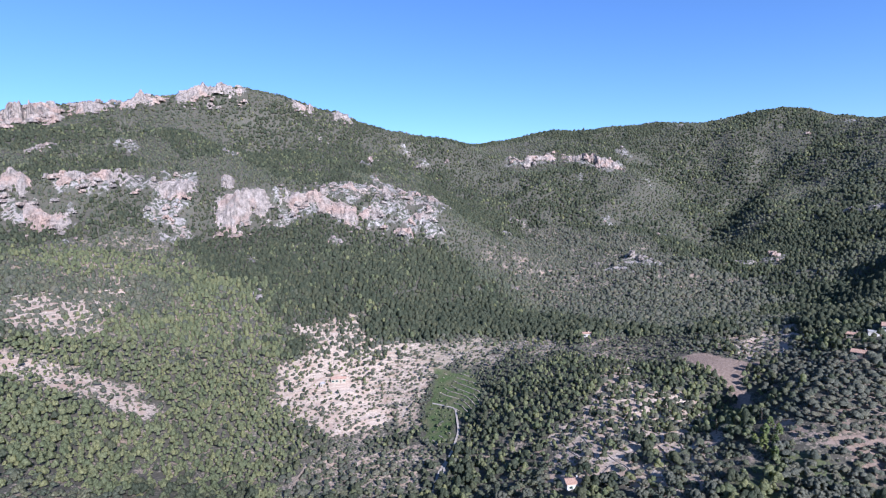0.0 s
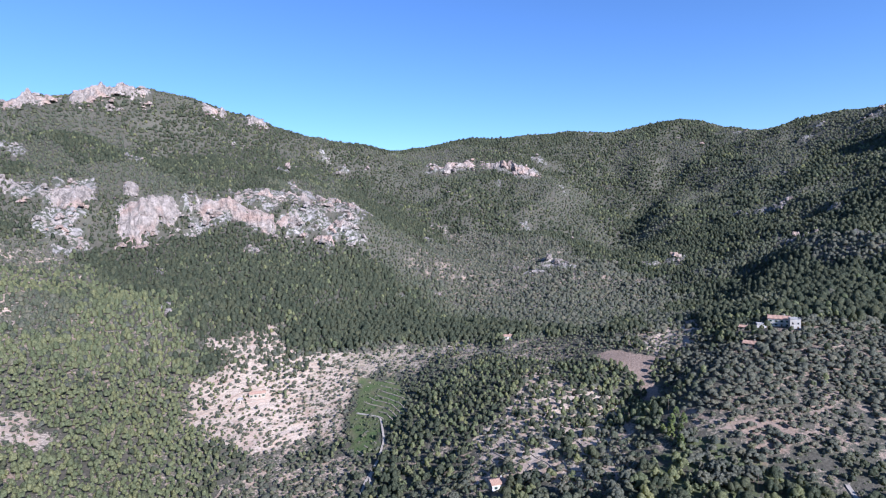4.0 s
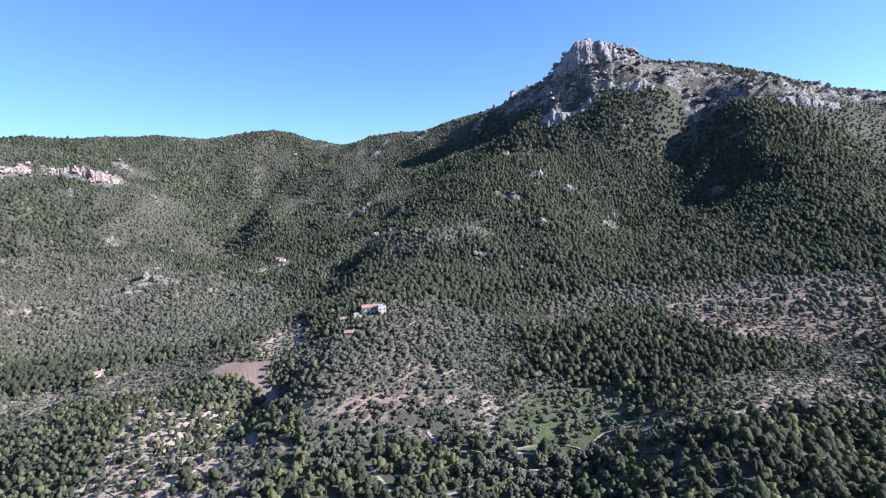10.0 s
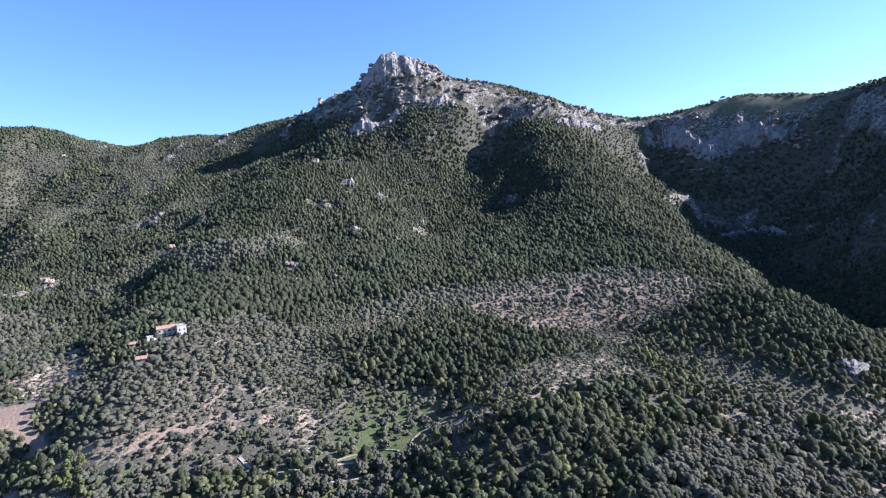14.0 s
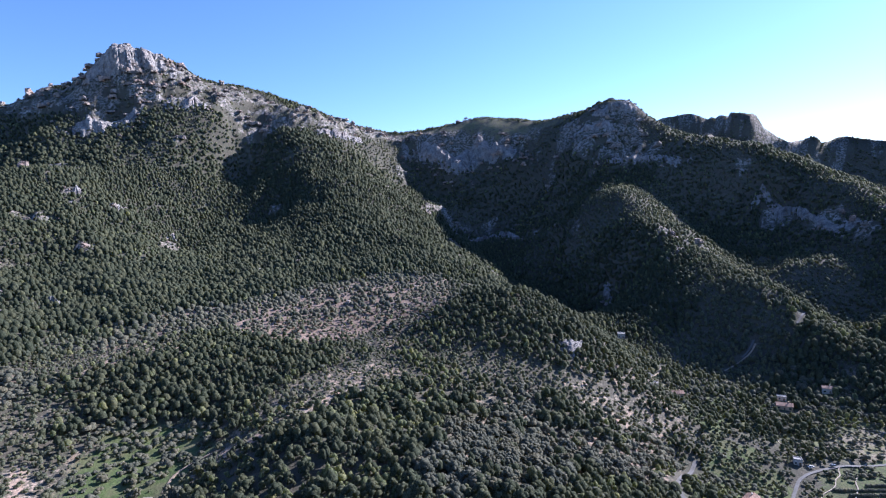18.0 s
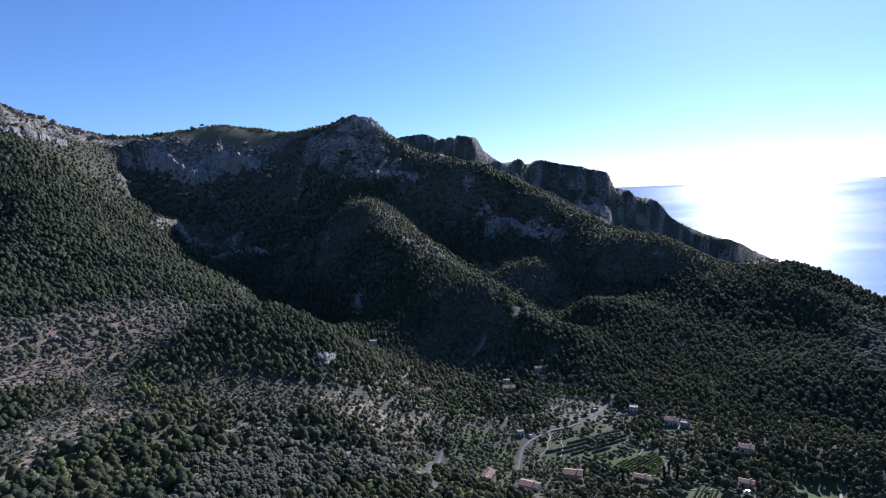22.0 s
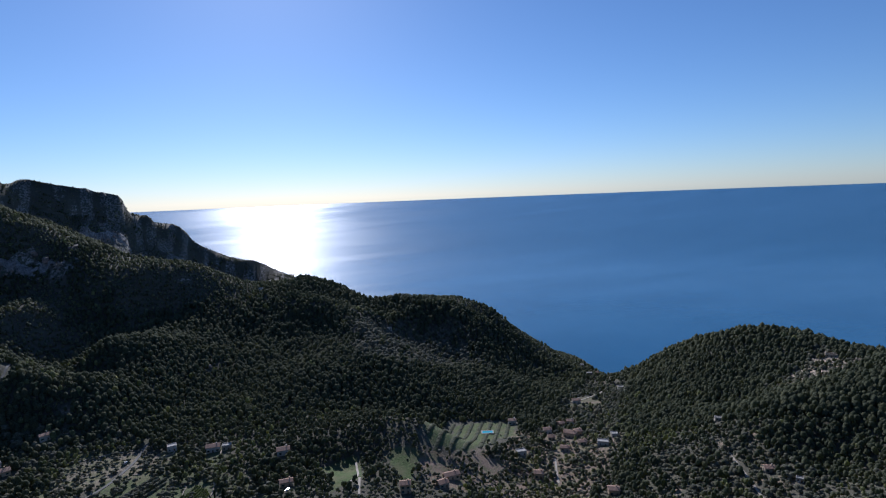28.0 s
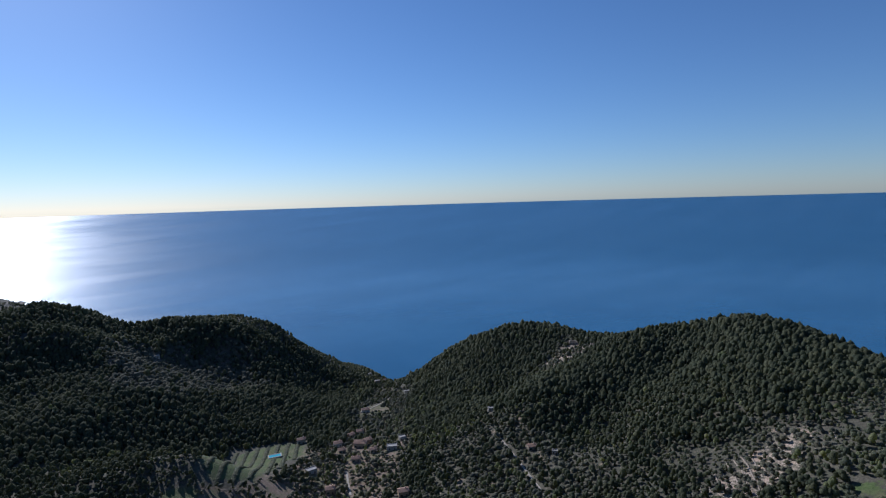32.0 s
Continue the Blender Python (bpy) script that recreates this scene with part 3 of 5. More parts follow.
field(dict(brown=0.9, bare=0.8), (373, 563), (419, 573), (393, 526), (351, 523))    # brown plot at the valley mouth
field(dict(grass=1, bare=0.85), (101, 386), (119, 383), (104, 330), (87, 331))    # garden plot
field(dict(soft=30, pine=1), (-1404, -52), (-1204, 331), (-1086, 667), (-992, 729), (-737, 683), (-543, 398), (-574, 282), (-595, 122), (-550, -10), (-704, -65), (-953, -139))    # pines under the peak
field(dict(soft=20, pine=1), (522, 655), (599, 602), (1350, 1097), (1401, 807), (1691, 688), (1889, 515), (1694, 264), (386, 56), (355, 110), (381, 196), (337, 243), (412, 455))    # pines of the west hill
field(dict(soft=20, pine=1), (77, 2084), (92, 894), (247, 866), (452, 775), (463, 651), (221, 496), (82, 523), (10, 564))    # pines of the cape
field(dict(soft=20, pine=1), (-248, 827), (16, 843), (287, 681), (524, 771), (372, 545), (217, 513), (120, 542), (9, 599), (-131, 673))    # pines above the village
field(dict(soft=14, stone=0.45, open=0.4), (-1210, 837), (-982, 975), (-889, 1021), (-780, 1016), (-682, 1051), (-527, 982), (-622, 931), (-768, 935), (-936, 927), (-1136, 806))    # cliffs under the knob
field(dict(stone=0.55, open=0.35), (83, -1449), (-62, -1430), (-217, -1340), (-380, -1293), (-365, -1262), (-239, -1279), (-144, -1295), (-38, -1361), (76, -1269))    # crest crags
field(dict(stone=0.5, open=0.3), (-452, -1285), (-537, -1292), (-639, -1299), (-585, -1236), (-468, -1259))    # crest crags
field(dict(stone=0.72, open=0.25), (12, -954), (-101, -968), (-184, -936), (-176, -882), (-63, -901), (1, -919))    # middle cliffs
field(dict(stone=0.72, open=0.3), (-178, -832), (-212, -878), (-245, -873), (-336, -825), (-351, -776), (-429, -754), (-428, -703), (-390, -706), (-315, -778), (-252, -796), (-208, -813))    # great cliff
field(dict(soft=14, stone=0.72, open=0.25), (-349, -854), (-512, -876), (-607, -868), (-459, -645), (-403, -664), (-399, -705), (-353, -779))    # broken rock
field(dict(soft=14, stone=0.72, open=0.25), (-98, -894), (-170, -875), (-146, -773), (-103, -800))    # scree
field(dict(stone=0.72, open=0.3), (61, -929), (32, -918), (-19, -847), (4, -831), (61, -877))    # cliff foot
field(dict(stone=0.7, open=0.3), (-973, -1120), (-1117, -1092), (-1204, -878), (-1122, -867), (-1087, -1022), (-972, -1074))    # white ledge

field(dict(soft=10, soil=0.45, grass=0.5, bare=0.72, stone=0.2), (-1234, 810), (-1189, 875), (-1119, 962), (-1057, 1016), (-989, 1054), (-950, 1022), (-1013, 974), (-1081, 929), (-1143, 868))    # dry pasture on the dome
field(dict(soft=10, soil=0.45, grass=0.5, bare=0.72, stone=0.2), (-1265, 761), (-1201, 858), (-1099, 970), (-933, 1051), (-853, 1043), (-965, 1021), (-983, 976), (-1115, 903), (-1193, 815))    # dry pasture over the cliffs
field(dict(soft=18, scrub=0.9, soil=0.28, olive=0.4, stone=0.1), (-648, -766), (-838, -817), (-885, -598), (-745, -352), (-659, -280), (-451, -271), (-463, -356), (-561, -556))    # stony scrub slope
field(dict(soft=18, pine=0.45), (-303, -760), (-387, -683), (-482, -578), (-416, -328), (-349, -300), (-392, -450), (-314, -478), (-258, -533), (-232, -601))    # pine belt
field(dict(soft=14, pine=1), (-720, -253), (-736, -200), (-706, -122), (-686, -23), (-657, 44), (-537, 17), (-509, -52), (-531, -121))    # tall pines behind the farm
field(dict(soft=10, scrub=0.8, soil=0.35, olive=0.6, open=0.2), (-783, -196), (-760, -114), (-806, -39), (-779, -8), (-708, -66), (-717, -145))    # light bench in the wood
field(dict(soft=12, pine=1), (-447, -6), (-490, 62), (-444, 164), (-366, 169), (-333, 122), (-376, 37), (-394, -3))    # dark pine hill
field(dict(soft=10, brown=0.9, soil=0.5, open=0.6, olive=0.8, terrace=0.9), (-524, 136), (-540, 233), (-539, 329), (-493, 380), (-388, 305), (-390, 237), (-398, 184), (-464, 146))    # brown terraces of the orchard
field(dict(soft=10, brown=0.6, olive=0.9, open=0.3), (-548, 23), (-566, 110), (-513, 133), (-494, 84), (-514, 32))    # brown terraces
field(dict(soft=12, scrub=0.7, soil=0.26, olive=0.4), (-836, -701), (-762, -473), (-740, -335), (-535, -202), (-493, -248), (-665, -457))    # stony scrub of the inner slope
field(dict(soft=20, brighter=0.95, soil=0.3, pine=0.6), (58, -799), (-79, -759), (-191, -616), (-151, -442), (-111, -295), (30, -296))    # fresh green wood, its pines coloured brighter as if sunlit
field(dict(soft=12, stone=0.76, open=0.2), (-903, 1038), (-777, 1032), (-687, 1062), (-600, 1020), (-500, 996), (-528, 982), (-623, 933), (-687, 907), (-817, 954))    # rock face under the knob
field(dict(soft=12, stone=0.68, open=0.3), (-1193, 797), (-1101, 889), (-977, 969), (-890, 999), (-870, 954), (-996, 907), (-1138, 807))    # cliff band of the basin
field(dict(soft=8, stone=0.72, open=0.2), (-911, 709), (-908, 855), (-579, 760), (-579, 743), (-884, 830), (-867, 688))    # low cliffs of the basin
field(dict(soft=10, stone=0.72, open=0.2), (-472, 959), (-405, 997), (-302, 964), (-217, 937), (-219, 889), (-304, 920), (-411, 962))    # cliffs of the hollow
field(dict(soft=8, soil=0.75, open=0.45, grass=0.2, terrace=1, olive=0.4), (-267, -479), (-303, -462), (-285, -411), (-242, -376), (-208, -348), (-205, -373), (-214, -418))    # terraces beside the clearing
field(dict(soft=5, grass=0.9, open=0.7, terrace=0.6), (-281, -17), (-297, 19), (-293, 42), (-279, 37), (-281, 18), (-279, -5))    # meadow strip by the lane
field(dict(soft=5, grass=0.85, open=0.6), (-270, -34), (-272, -5), (-271, 22), (-264, 16), (-264, -11))    # lower meadow strip
field(dict(soft=3, brown=1, soil=0.3, bare=1), (-388, -241), (-404, -227), (-407, -193), (-418, -176), (-407, -170), (-400, -186), (-380, -187), (-341, -151), (-324, -146), (-366, -180), (-377, -192), (-384, -217))    # ploughed field
field(dict(soft=4, soil=0.9, open=0.6, olive=0.4, terrace=1), (-429, -216), (-464, -215), (-511, -210), (-481, -185), (-428, -178), (-410, -194))    # terraces over the field
field(dict(soft=8, soil=0.5, open=0.2, olive=0.5, terrace=0.7), (-402, -250), (-434, -243), (-513, -243), (-511, -210), (-433, -215), (-407, -229))    # old terraces above the field
field(dict(soft=8, brighter=0.75, pine=0.5), (-376, -237), (-368, -202), (-326, -158), (-296, -127), (-285, -105), (-271, -89), (-238, -74), (-239, -95), (-265, -121), (-325, -177), (-335, -214))    # green valley bottom
field(dict(soft=20, brighter=0.5), (-187, -338), (-347, -424), (-416, -328), (-317, -142), (-234, -84))    # mixed wood on the near terraces, half its pines in the brighter colour
field(dict(soft=8, pine=1), (-459, 354), (-682, 688), (-552, 659), (-420, 543), (-287, 436), (-204, 367), (-179, 345), (-176, 311), (-207, 326), (-233, 301), (-275, 275), (-329, 251))    # dark pines down the crag hill
field(dict(soft=10, olive=0.8, brown=0.55, soil=0.2), (-216, 162), (-222, 220), (-194, 249), (-189, 318), (-151, 271), (-165, 122))    # olives on red earth
field(dict(soft=8, pine=0.6, grass=0.35), (-294, 463), (-237, 470), (-201, 506), (-166, 487), (-153, 451), (-180, 410), (-186, 370), (-213, 383))    # green wood round the village
field(dict(soft=10, brighter=0.5, pine=0.5, grass=0.55), (-294, -112), (-291, -52), (-285, -19), (-282, -1), (-252, -1), (-229, -108), (-265, -136))    # green foot of the farm slope
field(dict(soft=10, stone=0.72, open=0.75), (-1616, -55), (-1549, 52), (-1449, 140), (-1420, 206), (-1416, 337), (-1424, 460), (-1303, 577), (-1288, 762), (-1225, 805), (-1196, 680), (-1174, 493), (-1259, 363), (-1282, 267), (-1275, 204), (-1284, 137), (-1405, 35))    # the bare summit


def beyond(x, y):
    """The limestone coast beyond the wooded ridge, paled with extra stone in place of haze."""
    return smooth(np.hypot(x, y), 1650, 1850) * (y > 900) * (x > -1250)


def covers(x, y):
    """How much of each ground shows at a place, and how the wild trees stand there."""
    c = {k: np.zeros(np.shape(x)) for k in ("soil", "grass", "brown", "olive", "open", "terrace", "scrub", "bare", "stone", "pine", "brighter")}
    for kinds, ring in FIELDS:
        m = inside(x, y, ring, kinds.get("soft", 5.0))
        for kind, amount in kinds.items():
            if kind != "soft":
                c[kind] = np.maximum(c[kind], m * amount)
    wild = smooth(fbm(x + 900, y - 300, 85, 4), 0.52, 0.70) * (0.35 + 0.65 * (x < -150)) * (1 - smooth(np.hypot(x, y), 520, 760))
    c["soil"] = np.maximum(c["soil"], 0.36 * wild)
    c["scrub"] = np.maximum(c["scrub"], 0.8 * wild)
    c["open"] = np.maximum(c["open"], 0.15 * wild)
    # besides its real cliffs, pale stone here imitates the haze over the far coast
    ridge = beyond(x, y)
    c["bare"] = np.maximum(c["bare"], ridge * 0.12)
    c["stone"] = np.maximum(c["stone"], ridge * 0.66)
    return c


def rockiness(x, y):
    far = np.hypot(x, y)
    n, fine = fbm(x, y, 90, 4), fbm(x, y, 22, 3)
    patch = lambda line, width, lack: smooth(width * (0.35 + 1.3 * n) - along(x, y, line), 0, width * 0.35) * smooth(fbm(x, y, 26, 4), lack, lack + 0.07)
    stone = np.zeros(np.shape(x))
    for kinds, ring in FIELDS:
        if "stone" in kinds:
            stone = np.maximum(stone, kinds["stone"] * inside(x, y, ring, kinds.get("soft", 5.0)))
    # the same haze-like paling of the far coast, as rock colour
    stone = np.maximum(stone, beyond(x, y) * 0.66)
    rock = smooth(stone * 1.25 - 1.0 + fbm(x, y, 24, 4), 0.30, 0.44) * (stone > 0.02)
    rock = np.maximum(rock, patch(PEAK_CREST[6:13], 40, 0.46))
    rock = np.maximum(rock, patch(CLIFF_LIP, 26, 0.36))
    rock = np.maximum(rock, patch(BASIN[:3], 22, 0.40))
    rock = np.maximum(rock, patch(FAR_RIDGE[4:17], 90, 0.54))
    for at in (MOUNTAIN_FLANK[0], MOUNTAIN_FLANK[1], MOUNTAIN_FLANK[7], SLOPE_SOUTH[4], GULLY[3]):
        rock = np.maximum(rock, smooth(4 + 22 * fine - np.hypot(x - at[0], y - at[1]), 0, 6))
    wild = smooth(fbm(x + 500, y, 60, 4), 0.73, 0.79) * smooth(far, 500, 800) * (x < 0)
    return np.maximum(rock, wild * 0.8)


# ribs, spurs and benches that stand out of the slopes, and the gullies and hollows between: rise, half width, line
RELIEF = [
    (6, 48, (-1312, 581), (-1164, 494), (-1098, 452), (-992, 417), (-855, 378), (-744, 354)),
    (-5, 48, (-1293, 443), (-1212, 392), (-1147, 337), (-1052, 260), (-915, 194)),
    (9, 65, (-1364, 76), (-1130, -1), (-908, -43), (-754, -69)),
    (-9, 65, (-1557, -117), (-1334, -186), (-967, -208), (-795, -237), (-674, -243)),
    (11, 45, (-799, -176), (-859, -111), (-865, -42), (-859, 28), (-819, 94)),
    (-10, 35, (-700, -140), (-655, -62), (-640, -10), (-665, 40)),
    (24, 45, (-1549, -780), (-1480, -745), (-1400, -690)),
    (18, 45, (-1300, -560), (-1180, -540), (-1060, -480)),
    (-18, 50, (-1440, -620), (-1240, -620), (-1050, -590), (-900, -500)),
    (11, 55, (-706, 934), (-590, 835), (-514, 766), (-410, 695), (-318, 630), (-248, 622)),
    (-28, 90, (-1050, 815), (-948, 824), (-770, 752), (-620, 683), (-497, 593)),
    (-26, 60, (-504, 955), (-440, 900), (-393, 856), (-313, 769), (-255, 754), (-204, 735)),
    (-16, 45, (-250, 890), (-190, 830), (-140, 770)),
    (14, 35, (40, 860), (90, 790), (150, 720)),
    (12, 40, (300, 870), (330, 790), (350, 720)),
    (-14, 45, (190, 850), (240, 770), (260, 690)),
    (-12, 40, (600, 470), (560, 440), (520, 420), (470, 400)),
    (12, 45, (640, 300), (570, 310), (500, 320), (430, 320)),
    (-12, 40, (640, 220), (560, 230), (480, 240), (400, 240)),
    (-16, 55, (-700, -1180), (-760, -1050), (-790, -900), (-760, -760)),
    (14, 55, (-900, -1250), (-960, -1080), (-930, -900)),
    (-12, 45, (-320, -1120), (-330, -1000), (-370, -900)),
    (12, 50, (-180, -1180), (-200, -1060), (-230, -980)),
    (10, 30, (-30, -760), (-70, -680), (-120, -610)),
]
CRESTS = (CREST_SOUTH, CREST_SADDLE, PEAK_CREST, EAST_RIDGE, FAR_RIDGE, CAPE_CREST, HILL_WEST_CREST)


def relief(x, y):
    """The height that ribs and gullies add."""
    total = np.zeros(np.shape(x))
    for rise, half, *line in RELIEF:
        line = np.array(line, float)
        lo, hi = line.min(0) - 3 * half, line.max(0) + 3 * half
        near = (x > lo[0]) & (x < hi[0]) & (y > lo[1]) & (y < hi[1])
        px, py = x[near], y[near]
        wander = (fbm(px, py, 60, 3) - 0.5) * half * 0.9
        total[near] += rise * np.exp(-((along(px, py, line) + wander).clip(0) / half) ** 2)
    return total


def crest_calm(x, y):
    """0 on the crests, 1 away from them."""
    best = np.full(np.shape(x), 1e9)
    for line in CRESTS:
        best = np.minimum(best, along(x, y, line))
    return smooth(best, 5, 110)


COAST = sorted((math.atan2(-p[0], p[1]), math.hypot(p[0], p[1]), p[2]) for p in FAR_RIDGE)


def height(x, y, detail=True):
    x, y = np.asarray(x, float), np.asarray(y, float)
    calm = crest_calm(x, y)
    z = bare_height(x, y) + relief(x, y) * calm
    far = np.hypot(x, y)
    # the far coast falls from its crest in a cliff and a steep wood
    turn = np.arctan2(-x, y)
    crest, top = (np.interp(turn, [p[0] for p in COAST], [p[k] for p in COAST]) for k in (1, 2))
    gap = np.clip(crest - far, 0, 900)
    steep = top - np.minimum(gap * 1.5, 55 + 25 * fbm(x, y, 160, 3)) - gap * 0.62
    on = smooth(far, 1500, 1700) * (y > 900) * (turn < COAST[-1][0] + 0.02) * (turn > COAST[0][0]) * (gap > 0)
    z = np.where(on > 0, z + on * (np.minimum(z, np.maximum(steep, 5)) - z), z)
    if detail:
        c, rock = covers(x, y), rockiness(x, y)
        tame = np.maximum.reduce([c["terrace"], c["grass"], c["brown"]])
        rough = smooth(far, 250, 1100) * (1 - 0.85 * tame) * smooth(z, 2, 40) * (0.15 + 0.85 * calm)
        z = z + rough * ((fbm(x, y, 170, 5, True) - 0.62) * 34 + (fbm(x, y, 45, 3) - 0.5) * 9)
        z = z + rock * smooth(far, 350, 900) * (0.35 + 0.65 * calm) * ((fbm(x, y, 34, 4, True) - 0.5) * (22 + 16 * smooth(far, 800, 1100)))
        step = 3.2
        level = z / step
        part = level - np.floor(level)
        z = z + c["terrace"] * (np.floor(level) + smooth(part, 0.6, 1.0) - level) * step * 0.5
        z = z + (1 - tame) * (fbm(x, y, 9, 2) - 0.5) * 1.2 * (1 - smooth(far, 300, 500))
    return np.where(z < -20, -20 + (z + 20) * 0.2, z)
# ---- ground: one sheet, finer where it lies nearer ----
def mesh_of(name, verts, faces, material, attrs=None, soft=False):
    """A mesh from arrays of points and equal-sided faces, with named values at the points."""
    me = bpy.data.meshes.new(name)
    verts, faces = np.asarray(verts, np.float32), np.asarray(faces, np.int32)
    me.vertices.add(len(verts))
    me.vertices.foreach_set("co", verts.ravel())
    me.loops.add(faces.size)
    me.loops.foreach_set("vertex_index", faces.ravel())
    me.polygons.add(len(faces))
    me.polygons.foreach_set("loop_start", np.arange(0, faces.size, faces.shape[1], dtype=np.int32))
    me.polygons.foreach_set("use_smooth", np.full(len(faces), soft, bool))
    me.update(calc_edges=True)
    for key, values in (attrs or {}).items():
        layer = me.attributes.new(key, "FLOAT", "POINT")
        layer.data.foreach_set("value", np.asarray(values, np.float32))
    me.materials.append(material)
    return me


def radii():
    r = [15.0, 60.0, 110.0, 160.0, 190.0]
    while r[-1] < 3700:
        r.append(r[-1] * (1.0078 if r[-1] < 650 else 1.0105 if r[-1] < 1700 else 1.02))
    return np.array(r)


RADII = radii()
AZIMUTHS = np.radians(np.r_[np.arange(-86, 190, 0.3), np.arange(190, 274, 3.0)])    # left from +y
rr, aa = np.meshgrid(RADII, AZIMUTHS, indexing="ij")
GX, GY = -np.sin(aa) * rr, np.cos(aa) * rr
GZ = height(GX, GY)
LIFT = np.maximum.accumulate((GZ - HEIGHT) / rr, axis=0)      # the skyline seen from the middle, ring by ring


def build_ground():
    nr, na = GX.shape
    verts = np.stack([GX, GY, GZ], -1).reshape(-1, 3)
    i, j = np.meshgrid(np.arange(nr - 1), np.arange(na), indexing="ij")
    k = (j + 1) % na
    faces = np.stack([i * na + j, (i + 1) * na + j, (i + 1) * na + k, i * na + k], -1).reshape(-1, 4)
    faces = faces[:, ::-1]
    middle = len(verts)
    j = np.arange(0, na, 2)
    hub = np.stack([(j + 2) % na, (j + 1) % na, j, 0 * j + middle], -1)
    faces = np.vstack([faces, hub])
    verts = np.vstack([verts, [[0, 0, float(height(np.zeros(1), np.zeros(1))[0])]]])
    fx, fy = verts[:, 0], verts[:, 1]
    c = covers(fx, fy)
    attrs = {k: c[k] for k in ("soil", "grass", "brown")}
    attrs["rock"] = rockiness(fx, fy)
    me = mesh_of("ground", verts, faces, HILLSIDE, attrs, True)
    ob = new("ground", me)
    tagged(ob, "wooded limestone hills and terraced valley running down to the sea", "ground", kind="structure")
    return ob


build_ground()


# ---- sea: a sheet out to the horizon ----
def build_sea():
    ring = np.r_[0, np.linspace(300, 2600, 24), np.linspace(2700, 4950, 26)]
    turn = np.radians(np.arange(-120, 100, 2.0))
    r, a = np.meshgrid(ring, turn, indexing="ij")
    rise = np.clip((r - 2600) / 2350, 0, 1) ** 1.4 * (HEIGHT - 4950 * math.tan(radians(0.5)))
    verts = np.stack([-np.sin(a) * r, np.cos(a) * r, rise], -1).reshape(-1, 3)
    nr, na = r.shape
    i, j = np.meshgrid(np.arange(nr - 1), np.arange(na - 1), indexing="ij")
    faces = np.stack([i * na + j, i * na + j + 1, (i + 1) * na + j + 1, (i + 1) * na + j], -1).reshape(-1, 4)
    ob = new("water", mesh_of("water", verts, faces, SEA, None, True))
    tagged(ob, "calm deep blue sea glittering under the low sun", "sea", kind="structure")


build_sea()

# ---- woods ----
rng = np.random.RandomState(11)


def dome(sides):
    """An irregular leaf clump: two rings and a tip, open below."""
    a = np.arange(sides) * 6.283 / sides
    low = np.stack([np.cos(a), np.sin(a), 0 * a - 0.25], 1)
    high = np.stack([np.cos(a + 0.5) * 0.74, np.sin(a + 0.5) * 0.74, 0 * a + 0.5], 1)
    pts = np.vstack([low, high, [[0, 0, 0.85]]])
    faces = []
    for k in range(sides):
        m = (k + 1) % sides
        faces += [(k, m, sides + k), (m, sides + m, sides + k), (sides + k, sides + m, 2 * sides)]
    return pts, np.array(faces)


def crag(sides=6):
    """A block of weathered rock: steep faceted sides, a broken top."""
    a = np.arange(sides) * 6.283 / sides
    low = np.stack([np.cos(a), np.sin(a), 0 * a - 0.3], 1)
    high = np.stack([np.cos(a + 0.2) * 0.8, np.sin(a + 0.2) * 0.8, 0 * a + 0.62], 1)
    return np.vstack([low, high, [[0.2, 0, 0.72]]]), dome(sides)[1]


def clumped_crown(clumps, kind, sides=5):
    """Points and faces of one crown: irregular leaf clumps about an uneven outline, 1 m wide and 1 m high."""
    verts, faces, base = [], [], 0
    start = rng.rand() * 6.283
    for k in range(clumps):
        top = k == 0
        turn = start + k * 6.283 / max(1, clumps - 1) + rng.rand()
        out = 0 if top else (0.24 + 0.10 * rng.rand()) * (1 if k % 2 or clumps < 6 else 0.6)
        size = (0.36 if top else 0.25 + 0.08 * rng.rand()) * (1.0 if clumps < 5 else 0.86 if clumps < 7 else 0.74)
        tall = size * (1.1 if kind == "pine" else 0.95)
        at = (0.62 if kind == "pine" else 0.55) if top else 0.26 + 0.36 * rng.rand()
        if clumps == 1:
            out, size, tall, at = 0, 0.5, 0.66, 0.36
        pts, f = crag(sides) if kind == "rock" else dome(sides)
        spin = rng.rand() * 6.283
        c, s = math.cos(spin), math.sin(spin)
        pts = pts * (0.84 + 0.34 * rng.rand(len(pts), 1) if clumps == 1 else 0.70 + 0.58 * rng.rand(len(pts), 1))
        pts = np.stack([pts[:, 0] * c - pts[:, 1] * s, pts[:, 0] * s + pts[:, 1] * c, pts[:, 2]], 1)
        pts = pts * (size, size, tall) + (math.cos(turn) * out, math.sin(turn) * out, at)
        faces.append(f + base)
        verts.append(pts)
        base += len(pts)
    return np.vstack(verts), np.vstack(faces)


